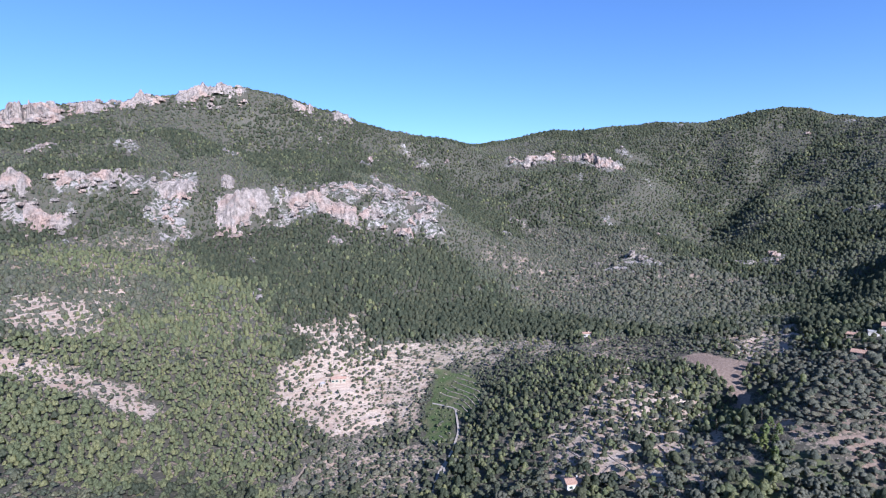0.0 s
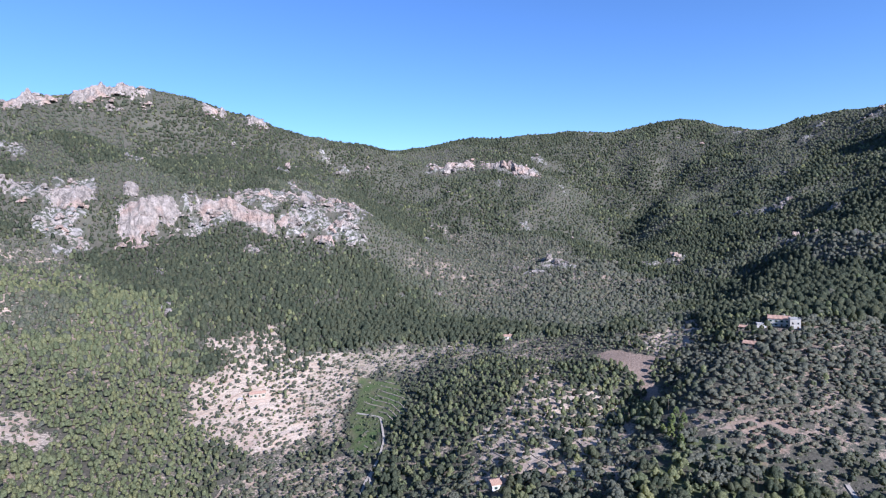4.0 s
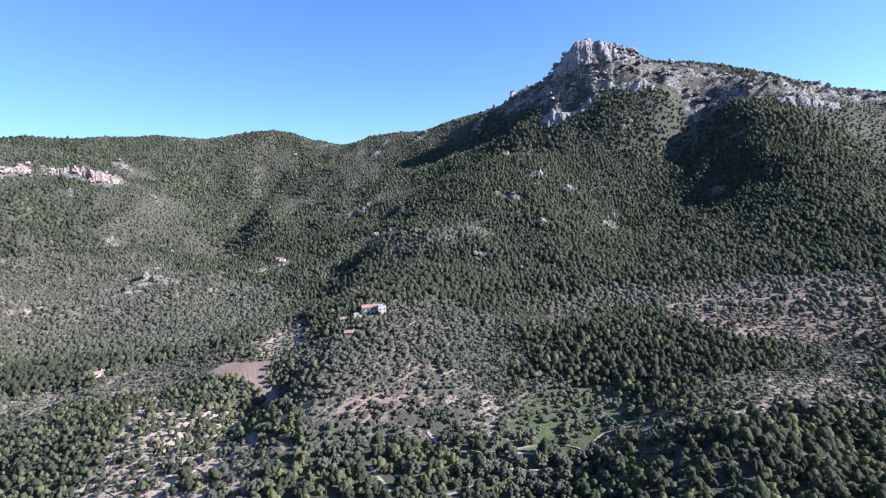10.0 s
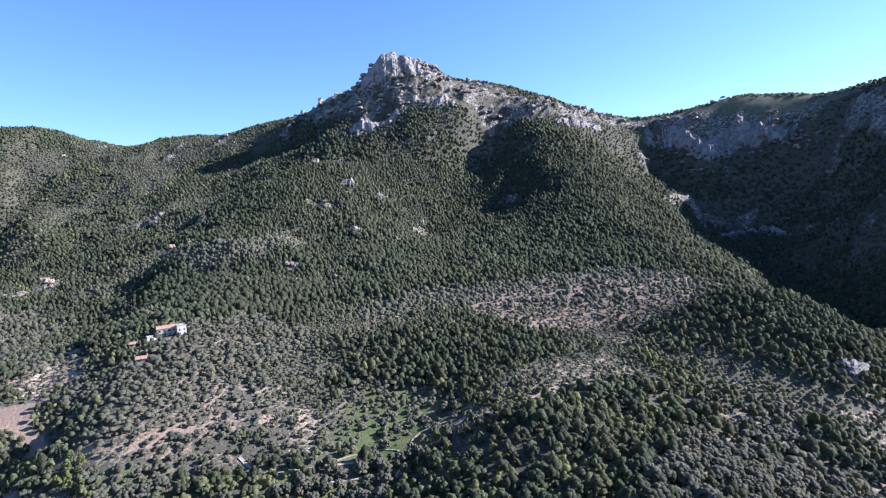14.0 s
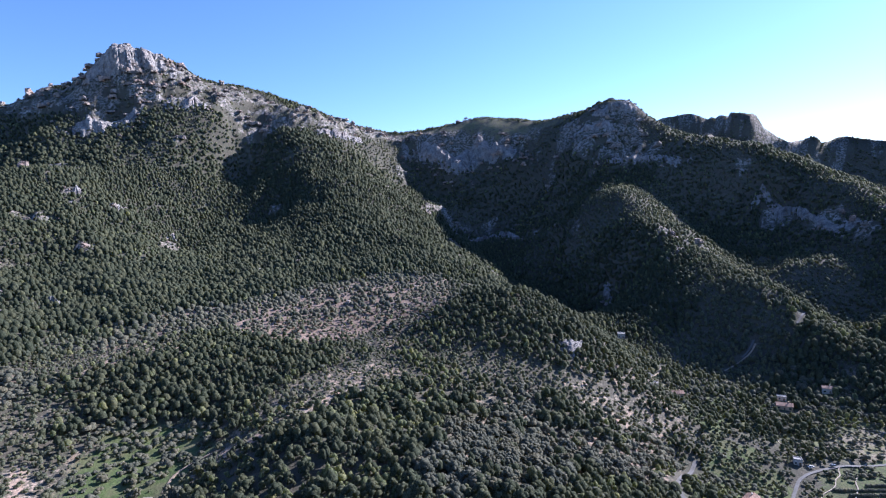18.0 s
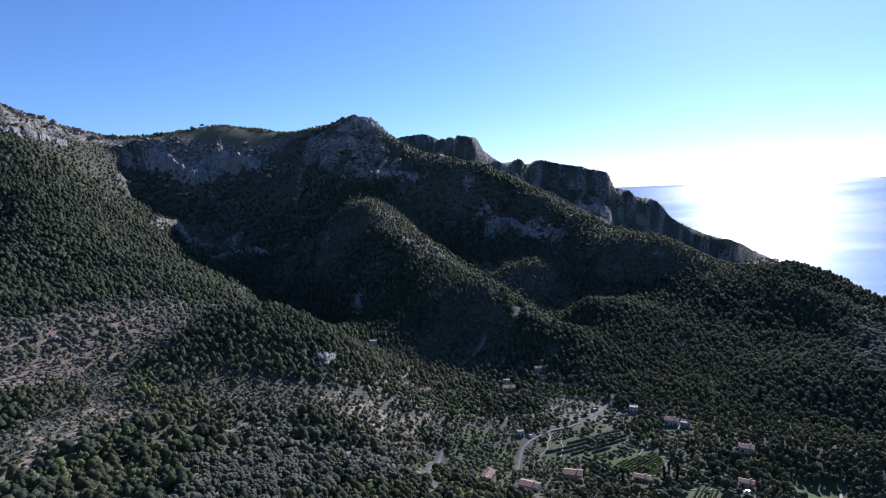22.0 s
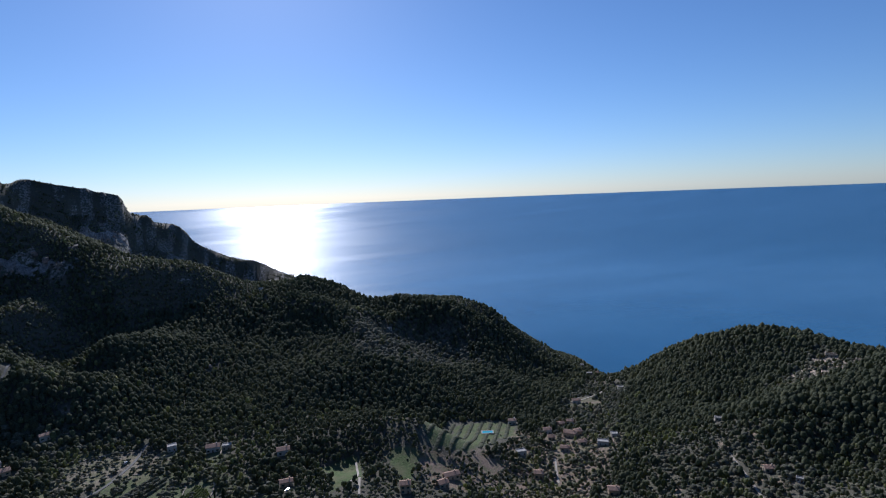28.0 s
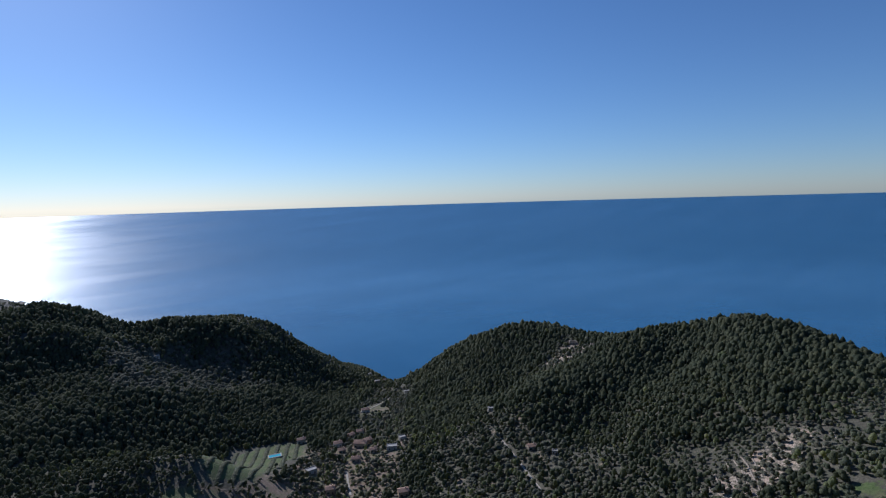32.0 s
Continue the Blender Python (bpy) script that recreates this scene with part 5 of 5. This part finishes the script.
build_pool(212.5, 457.8, -20)


def build_car(x, y, turn, paint, colour):
    """A small parked car: lower body, cabin, wheels, lamps."""
    root = new("car")
    root.matrix_world = pose(x, y, float(surface_z(x, y)[0][0]) + 0.75, 0, 0, turn)
    body = [(-2.0, -0.8, 0.3), (2.0, -0.8, 0.3), (2.0, 0.8, 0.3), (-2.0, 0.8, 0.3), (-2.05, -0.84, 0.75), (2.0, -0.84, 0.7), (2.0, 0.84, 0.7), (-2.05, 0.84, 0.75),
            (-1.9, -0.75, 0.95), (1.85, -0.75, 0.85), (1.85, 0.75, 0.85), (-1.9, 0.75, 0.95)]
    sides = [(0, 3, 2, 1), (8, 9, 10, 11)] + [(k + i, k + (i + 1) % 4, k + 4 + (i + 1) % 4, k + 4 + i) for k in (0, 4) for i in range(4)]
    part("body", mesh_of("body", body, sides, paint), root)
    glass = [(-1.5, -0.72, 0.9), (0.9, -0.72, 0.85), (0.9, 0.72, 0.85), (-1.5, 0.72, 0.9), (-1.2, -0.6, 1.4), (0.3, -0.6, 1.4), (0.3, 0.6, 1.4), (-1.2, 0.6, 1.4)]
    part("cabin", mesh_of("cabin", glass, [(i, (i + 1) % 4, 4 + (i + 1) % 4, 4 + i) for i in range(4)] + [(4, 5, 6, 7)], GLASS), root, "dark glazed cabin")
    part("car_roof", boxes("car_roof", [(-1.2, 0.3, -0.6, 0.6, 1.4, 1.46)], paint), root)
    ring = [(math.cos(k * 0.785) * 0.32, math.sin(k * 0.785) * 0.32) for k in range(8)]
    verts = [(p, s, q) for s in (-0.1, 0.1) for p, q in ring]
    tyre = [(k, (k + 1) % 8, 8 + (k + 1) % 8, 8 + k) for k in range(8)]
    me = mesh_of("wheel", verts, tyre + [(0, 7, 6, 5), (0, 5, 4, 3), (0, 3, 2, 1), (8, 9, 10, 11), (8, 11, 12, 13), (8, 13, 14, 15)], RUBBER)
    for px in (-1.3, 1.25):
        for py in (-0.78, 0.78):
            part("wheel", me, root).location = (px, py, 0.32)
    tagged(root, "%s hatchback parked beside the road" % colour, "car", "parked cars")


for x, y, turn, pale in ((8, 374, 10, 1), (20, 367, 40, 1), (27, 360, 70, 1), (-129, 397, 62, 1), (-121, 411, 60, 0), (-94, 474, 65, 1), (13, 377, 20, 1)):
    build_car(x, y, turn, CAR_WHITE if pale else CAR_GREY, "white" if pale else "grey")


def build_pole(x, y):
    root = new("utility_pole")
    root.matrix_world = pose(x, y, float(surface_z(x, y)[0][0]), 0, 0, 30)
    part("pole", trunk_like(9.0, 0.16), root)
    part("crossarm", boxes("crossarm", [(-0.9, 0.9, -0.08, 0.08, 8.3, 8.5)], WOOD), root)
    for px in (-0.75, 0, 0.75):
        part("insulator", boxes("insulator", [(px - 0.06, px + 0.06, -0.06, 0.06, 8.5, 8.75)], WALLS["pale"]), root)
    tagged(root, "weathered wooden utility pole beside the lane", "pole", "utility poles")
    KEEP_OFF.append(([(x, y), (x * 0.96, y * 0.96)], 4))


def trunk_like(tall, thick):
    ring = [(math.cos(k * 1.047), math.sin(k * 1.047)) for k in range(6)]
    verts = [(p * w, q * w, z) for z, w in ((-0.5, thick), (tall, thick * 0.65)) for p, q in ring]
    return mesh_of("pole", verts, [(k, (k + 1) % 6, 6 + (k + 1) % 6, 6 + k) for k in range(6)], BARK)


for x, y in ((-310, -139), (-268.7, -78.8), (-238, -91), (-300, -159)):
    build_pole(x, y)


# ---- single trees ----
def trunk_mesh(name, tall, thick, lean, limbs=4):
    """A tapered, slightly bent trunk with limbs that reach into the crown."""
    verts, faces = [], []

    def tube(points, widths):
        base = len(verts)
        for p, w in zip(points, widths):
            for k in range(5):
                a = k * 6.283 / 5
                verts.append((p[0] + math.cos(a) * w, p[1] + math.sin(a) * w, p[2]))
        for i in range(len(points) - 1):
            for k in range(5):
                m = (k + 1) % 5
                faces.append((base + i * 5 + k, base + i * 5 + m, base + i * 5 + 5 + m, base + i * 5 + 5 + k))

    tube([(0, 0, -0.6), (lean * 0.3, 0, tall * 0.4), (lean, lean * 0.4, tall)], (thick, thick * 0.75, thick * 0.35))
    for k in range(limbs):
        a = k * 2.4 + lean
        at = tall * (0.45 + 0.4 * k / limbs)
        tube([(lean * at / tall * 0.6, 0, at), (math.cos(a) * tall * 0.28, math.sin(a) * tall * 0.28, at + tall * 0.22)], (thick * 0.4, thick * 0.15))
    return mesh_of(name, verts, faces, BARK)


def crown_mesh(name, wide, tall, low, kind, material, clumps, tone):
    """A crown of many leaf clumps with gaps and an uneven outline."""
    verts, faces, base = [], [], 0
    for k in range(clumps):
        rise = (k + 0.5) / clumps
        if kind == "pine":
            reach = 0.5 * math.sqrt(max(0.03, 1 - rise ** 1.6)) * (0.55 + 0.5 * rng.rand())
        elif kind == "cypress":
            reach = 0.32 * math.sqrt(max(0.03, 1 - rise)) * rng.rand()
        else:
            reach = 0.5 * math.sqrt(max(0.08, 1 - (1.7 * rise - 0.7) ** 2)) * (0.5 + 0.5 * rng.rand())
        turn = k * 2.4 + rng.rand()
        size = wide * (0.15 + 0.07 * rng.rand()) * (1.5 if kind == "cypress" else 1)
        pts, f = dome(5)
        pts = pts * (0.7 + 0.6 * rng.rand(len(pts), 1)) * (size, size, size * (0.9 if kind != "cypress" else 1.6))
        verts.append(pts + (math.cos(turn) * reach * wide, math.sin(turn) * reach * wide, low + rise * (tall - low)))
        faces.append(f + base)
        base += len(pts)
    v = np.vstack(verts)
    return mesh_of(name, v, np.vstack(faces), material, {"tone": np.full(len(v), tone)}, True)


def tree_models(name, label, material, kind, tall, wide, low, thick, count=5, clumps=26):
    made = []
    for k in range(count):
        h, w = tall * (0.85 + 0.3 * rng.rand()), wide * (0.85 + 0.3 * rng.rand())
        lean = (rng.rand() - 0.5) * 0.9
        made.append((trunk_mesh("trunk", h * 0.72, thick, lean), crown_mesh("crown", w, h, low * h, kind, material, clumps, (k + 0.5) / count)))
    return made


def stand(name, label, group, models, x, y, z, size):
    """One tree as a thing with trunk and crown."""
    trunk, crown = models[rng.randint(len(models))]
    root = new(name)
    root.empty_display_size = 0.5
    root.matrix_world = pose(x, y, z, 0, 0, rng.rand() * 360) @ Matrix.Diagonal((size, size, size, 1))
    part("trunk", trunk, root)
    part("crown", crown, root)
    return tagged(root, label, "tree", group)


TREES = {
    "pine_tree": (tree_models("pine_tree", "", PINE, "pine", 9.0, 6.2, 0.30, 0.22), "tall dark green pine with a rounded crown on the slope", "pines of the near hill"),
    "bright_pine_tree": (tree_models("bright_pine_tree", "", BRIGHT_PINE, "pine", 7.0, 5.0, 0.22, 0.16), "fresh green pine with sunlight put into its leaf colour", "young pines of the near hill"),
    "oak_tree": (tree_models("oak_tree", "", OAK, "oak", 5.4, 5.6, 0.22, 0.2), "low rounded evergreen oak among the pines", "oaks of the near hill"),
    "olive_tree": (tree_models("olive_tree", "", OLIVE, "oak", 5.0, 5.8, 0.28, 0.28), "grey-green olive tree on a stony terrace", "olives of the near terraces")}
LEFT = {"pine_tree": 300, "bright_pine_tree": 100, "oak_tree": 200, "olive_tree": 300}


def build_woods():
    for near, far, cell, clumps, sides in ((190, 330, 4.8, 5, 4), (330, 520, 3.8, 2, 4), (520, 780, 3.9, 1, 4), (780, 1150, 4.6, 1, 3), (1150, 2600, 6.4, 1, 3)):
        x, y, z, r = scatter(near, far, cell)
        c, rock = covers(x, y), rockiness(x, y)
        luck, grove = rng.rand(len(x)), fbm(x, y, 130, 3)
        thin = np.clip(1.0 - 0.62 * c["open"] - 0.12 * c["olive"] - 0.12 * c["scrub"] - 1.2 * c["bare"] - 0.8 * rock, 0, 1)
        thin = thin * (0.78 + 0.42 * fbm(x, y, 35, 3))
        thin = thin * np.where(r > 1900, 0.9, 1)
        keep = (luck < thin) & clear_of_things(x, y)
        x, y, z, r, grove = (v[keep] for v in (x, y, z, r, grove))
        c = {k: v[keep] for k, v in c.items()}
        lowness = np.maximum.reduce([c["open"], c["scrub"] * 0.35, rock[keep]])
        olive = rng.rand(len(x)) < np.clip(c["olive"] * 1.1 + c["open"] * 0.3, 0, 0.88)
        pine = ~olive & (rng.rand(len(x)) < smooth(grove - c["scrub"] * 0.4 + c["pine"] * 0.3, 0.38, 0.54))
        oak = ~olive & ~pine
        grow = 0.68 + 0.66 * rng.rand(len(x)) ** 1.7
        stand_of = fbm(x - 400, y + 700, 48, 3)
        grow = grow * (0.72 + 0.56 * stand_of) * (1 + 0.12 * c["pine"])
        # paler-coloured pines lift the brightness of near slopes; dark pine stands get few
        brighter = pine & (rng.rand(len(x)) < np.maximum(c["brighter"], (0.5 if far < 600 else 0.2) * (1 - 0.85 * c["pine"]) * smooth(fbm(x + 90, y + 40, 70, 3), 0.36, 0.6)))
        wider = 0.95 if far < 400 else 0.74 if far < 1000 else 0.82 if far < 1200 else 1.08
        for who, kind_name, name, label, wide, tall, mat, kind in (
                (pine & ~brighter, "pine_tree", "pine_wood", "dense dark green pine wood on the hillsides", 6.6, 7.8 if far < 400 else 6.8, PINE, "pine"),
                (brighter, "bright_pine_tree", "young_pine_wood", "fresh green pine wood with sunlight put into its leaf colour", 5.6, 6.2, BRIGHT_PINE, "pine"),
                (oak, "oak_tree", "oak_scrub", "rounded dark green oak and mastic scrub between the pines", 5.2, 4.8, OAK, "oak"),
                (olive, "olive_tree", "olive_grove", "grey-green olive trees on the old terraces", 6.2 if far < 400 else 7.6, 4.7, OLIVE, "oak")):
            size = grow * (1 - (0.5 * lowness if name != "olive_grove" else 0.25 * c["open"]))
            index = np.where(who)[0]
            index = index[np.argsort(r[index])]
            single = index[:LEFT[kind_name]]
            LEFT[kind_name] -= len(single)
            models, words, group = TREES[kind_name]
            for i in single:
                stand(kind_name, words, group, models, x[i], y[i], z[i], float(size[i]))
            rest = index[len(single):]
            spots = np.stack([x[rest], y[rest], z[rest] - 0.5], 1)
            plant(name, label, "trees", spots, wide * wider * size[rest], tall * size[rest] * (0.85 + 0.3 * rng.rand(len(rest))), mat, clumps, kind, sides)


build_woods()


def build_shrubs():
    x, y, z, r = scatter(200, 760, 3.3)
    c = covers(x, y)
    wild = np.maximum(np.maximum(c["open"], 0.8 * c["soil"]), 0.32) * (1 - 0.75 * c["grass"]) * (1 - c["brown"])
    keep = (rng.rand(len(x)) < 0.75 * wild * smooth(fbm(x, y, 16, 3), 0.36, 0.6)) & clear_of_things(x, y)
    x, y, z = x[keep], y[keep], z[keep]
    wide = 1.1 + 2.0 * rng.rand(len(x)) ** 2
    spots = np.stack([x, y, z - 0.25], 1)
    plant("low_shrubs", "low grey-green mastic shrubs and tufts on the stony terraces", "shrubs", spots, wide, wide * (0.5 + 0.4 * rng.rand(len(x))), OAK, 1, "oak", 4)


build_shrubs()

fresh = tree_models("poplar_tree", "", LIME, "pine", 9.5, 5.5, 0.2, 0.2)
for x, y, size in ((-294, -130, 0.8), (-287, -132, 0.65), (-280, -119, 0.7), (-302, -131, 0.75), (-290, -123, 0.6), (-284, -126, 0.85), (-298, -125, 0.65)):
    stand("poplar_tree", "fresh light green poplar in the valley bottom", "poplars", fresh, x, y, float(surface_z(x, y)[0][0]), size)
slim = tree_models("cypress_tree", "", CYPRESS, "cypress", 11.0, 2.6, 0.06, 0.18, 3)
for x, y, size in ((-28, 367, 1), (-25.5, 374, 0.9), (-20, 371, 1.1), (-75, 362, 0.8), (-66, 358, 0.9), (-52, 352, 1.0), (40, 372, 0.8)):
    stand("cypress_tree", "slim dark cypress beside the village gardens", "cypresses", slim, x, y, float(surface_z(x, y)[0][0]), size)


# ---- bare rock ----
def build_rocks():
    for near, far, cell in ((380, 760, 6.0), (760, 1150, 8.5), (1150, 2500, 13.0)):
        x, y, z, r = scatter(near, far, cell)
        keep = rng.rand(len(x)) < rockiness(x, y) * 0.4 * (1 - beyond(x, y))
        x, y, z = x[keep], y[keep], z[keep]
        size = cell * (0.35 + 0.9 * rng.rand(len(x)) ** 2)
        spots = np.stack([x, y, z - 0.3 * size], 1)
        plant("limestone_crags", "jagged grey and ochre limestone crags and boulders", "rocks", spots, size * 1.3, size * (0.7 + 1.0 * rng.rand(len(x))), STONE, 3, "rock", 6)


build_rocks()


LOOSE = []


def build_cliff(tall, *line):
    """A broken rock face along a foot line: blocks, cracks and ledges in front, running back into the slope above."""
    line = np.array(line, float)
    steps = [0.0]
    for a, b in zip(line[:-1], line[1:]):
        steps.append(steps[-1] + math.dist(a, b))
    far = float(np.hypot(*line.mean(0)))
    fine = 1.2 if far < 600 else 1.9 if far < 1100 else 2.6
    u = np.arange(0, steps[-1] + fine, fine)
    x, y = np.interp(u, steps, line[:, 0]), np.interp(u, steps, line[:, 1])
    r = np.hypot(x, y)
    ox, oy = (x / r)[:, None], (y / r)[:, None]
    nv = max(10, int(2.2 * tall / fine))
    v = np.linspace(0, 1, nv) ** 1.25
    uu, vv = np.meshgrid(u, v, indexing="ij")
    seed = float(line[0, 0]) * 0.37
    ends = np.sin(math.pi * np.clip(u / u[-1], 0, 1)) ** 0.6
    crown = 0.6 * fbm(u + seed, 0 * u + seed, 40, 3) + 0.4 * fbm(u - seed, 0 * u - seed, 11, 3)
    high = (tall * ends * np.clip(2.6 * (crown - 0.26), 0.04, 1.2))[:, None]
    foot = (fbm(u * 1.0, 0 * u + seed, 30, 4) - 0.5)[:, None] * tall * 1.5
    rise = np.minimum(1, vv / 0.32)
    crack = fbm(uu + seed, vv * tall * 0.4 + seed, 10, 4, True)
    block = fbm(uu + seed, vv * tall * 2.2 + seed, 9, 4, True) - 0.5
    boss = fbm(uu - seed, vv * tall * 1.4 - seed, 26, 3) - 0.5
    ledge = (np.floor(rise * 4 + 2.2 * fbm(uu + seed, vv * tall, 18, 3)) / 5.0).clip(0, 1)
    step = ledge * 0.6 + rise * 0.4
    deep = tall * 1.7 * vv + (foot - block * 6 - boss * 16 + smooth(crack, 0.55, 0.85) * 8) * (1 - vv)
    px, py = x[:, None] + ox * deep, y[:, None] + oy * deep
    base = surface_z(px.ravel(), py.ravel())[0].reshape(px.shape)
    sunk = 1.5 + 4.0 * (1 - ends[:, None])
    pz = base - sunk + (high * step + 1.0) * (1 - vv) ** 0.6 + (fbm(uu, vv * tall * 2 + 40, 7, 3) - 0.5) * 5.5 * rise
    verts = np.stack([px, py, pz], -1).reshape(-1, 3)
    n = len(u)
    i, j = np.meshgrid(np.arange(n - 1), np.arange(nv - 1), indexing="ij")
    faces = np.stack([i * nv + j, i * nv + j + 1, (i + 1) * nv + j + 1, (i + 1) * nv + j], -1).reshape(-1, 4)
    tone = 0.35 + 0.6 * fbm(px + pz, py - pz, 16, 3)
    ob = new("limestone_cliff", mesh_of("limestone_cliff", verts, faces, GREY_STONE if line[0, 1] > -300 else STONE, {"tone": tone.ravel()}))
    tagged(ob, "weathered %s limestone cliff above the pine wood" % ("grey" if line[0, 1] > -300 else "pink and ochre"), "cliff", "cliffs of the hills")
    many = int(steps[-1] * tall / 90) if tall > 15 else 0
    at = rng.rand(many) * steps[-1]
    back = (rng.rand(many) * 2.6 - 0.7) * tall
    cx, cy = np.interp(at, steps, line[:, 0]), np.interp(at, steps, line[:, 1])
    cr = np.hypot(cx, cy)
    cx, cy = cx + cx / cr * back, cy + cy / cr * back
    size = tall * (0.10 + 0.24 * rng.rand(many) ** 2)
    LOOSE.append(np.stack([cx, cy, surface_z(cx, cy)[0] - 0.35 * size, size], 1))


build_cliff(27, (11, -920), (-32, -923), (-66, -917), (-101, -910))
build_cliff(26, (-119, -888), (-148, -879), (-174, -883))
build_cliff(32, (-180, -828), (-203, -819), (-229, -812), (-259, -803))
build_cliff(23, (-270, -821), (-297, -798), (-317, -782), (-341, -754), (-375, -729), (-404, -713))
build_cliff(10, (-400, -706), (-417, -686), (-426, -669))
build_cliff(18, (-361, -815), (-382, -797), (-416, -785))
build_cliff(36, (62, -906), (44, -907), (26, -903))
build_cliff(28, (39, -867), (10, -840), (-16, -840))
build_cliff(62, (93, -1272), (77, -1281), (28, -1341), (-19, -1375))
build_cliff(40, (-30, -1400), (-67, -1343), (-107, -1331))
build_cliff(35, (-116, -1315), (-168, -1315), (-211, -1307))
build_cliff(39, (-219, -1290), (-273, -1275), (-319, -1271), (-366, -1262))
build_cliff(28, (-457, -1248), (-491, -1249), (-523, -1258))
build_cliff(32, (-560, -1246), (-590, -1246), (-612, -1245))
build_cliff(19, (-206, -888), (-218, -885), (-230, -886))
build_cliff(15, (-536, -1057), (-574, -1077), (-602, -1089))
build_cliff(18, (43, -1067), (26, -1075), (-12, -1106))
build_cliff(20, (-475, -1150), (-520, -1162))
build_cliff(7, (-414, -712), (-440, -706), (-471, -675))
build_cliff(9, (-391, -815), (-441, -793), (-459, -751))
build_cliff(30, (-983, -1086), (-1035, -1054), (-1101, -1025))
build_cliff(26, (-1109, -1023), (-1131, -945), (-1159, -845))
build_cliff(32, (-1158, 768), (-1100, 809), (-1027, 832), (-1017, 901), (-955, 920), (-904, 966))
build_cliff(45, (-1389, 128), (-1355, 178), (-1337, 232), (-1336, 288), (-1346, 328))
build_cliff(26, (-1300, 60), (-1271, 83), (-1249, 132), (-1243, 177), (-1263, 222))
build_cliff(20, (-1279, 239), (-1258, 295), (-1259, 362))
build_cliff(22, (-1163, 495), (-1136, 515), (-1143, 583), (-1166, 675))
build_cliff(16, (-1393, 186), (-1384, 243), (-1390, 316))
build_cliff(18, (-979, 47), (-982, 62), (-985, 76))
build_cliff(20, (-958, 104), (-968, 124))
build_cliff(16, (-620, -38), (-615, -25), (-625, -15))
build_cliff(14, (-924, 166), (-940, 190))
build_cliff(10, (-662, 4), (-656, 24))
build_cliff(12, (-438, 955), (-401, 988), (-356, 970), (-311, 942), (-271, 920), (-233, 919), (-207, 926))
build_cliff(16, (-761, 999), (-720, 1007), (-685, 1031), (-663, 1046))
build_cliff(13, (-660, 908), (-614, 939), (-568, 968), (-519, 987))
build_cliff(12, (-797, 971), (-745, 967), (-706, 975), (-668, 982))
build_cliff(16, (-857, 666), (-845, 761), (-732, 779))
build_cliff(21, (-464, 630), (-436, 618))
build_cliff(47, (-767, 1670), (-720, 1752), (-703, 1819))
build_cliff(34, (-593, 2006), (-460, 2094), (-339, 2153))
build_cliff(15, (556, 712), (572, 728), (592, 738))
build_cliff(13, (-276, 296), (-264, 303), (-258, 315), (-260, 330), (-268, 345))

loose = np.vstack(LOOSE)
plant("broken_limestone", "broken limestone outcrops scattered about the cliffs", "rocks", loose[:, :3], loose[:, 3] * 1.5, loose[:, 3] * (0.9 + 0.8 * rng.rand(len(loose))), STONE, 3, "rock", 6)
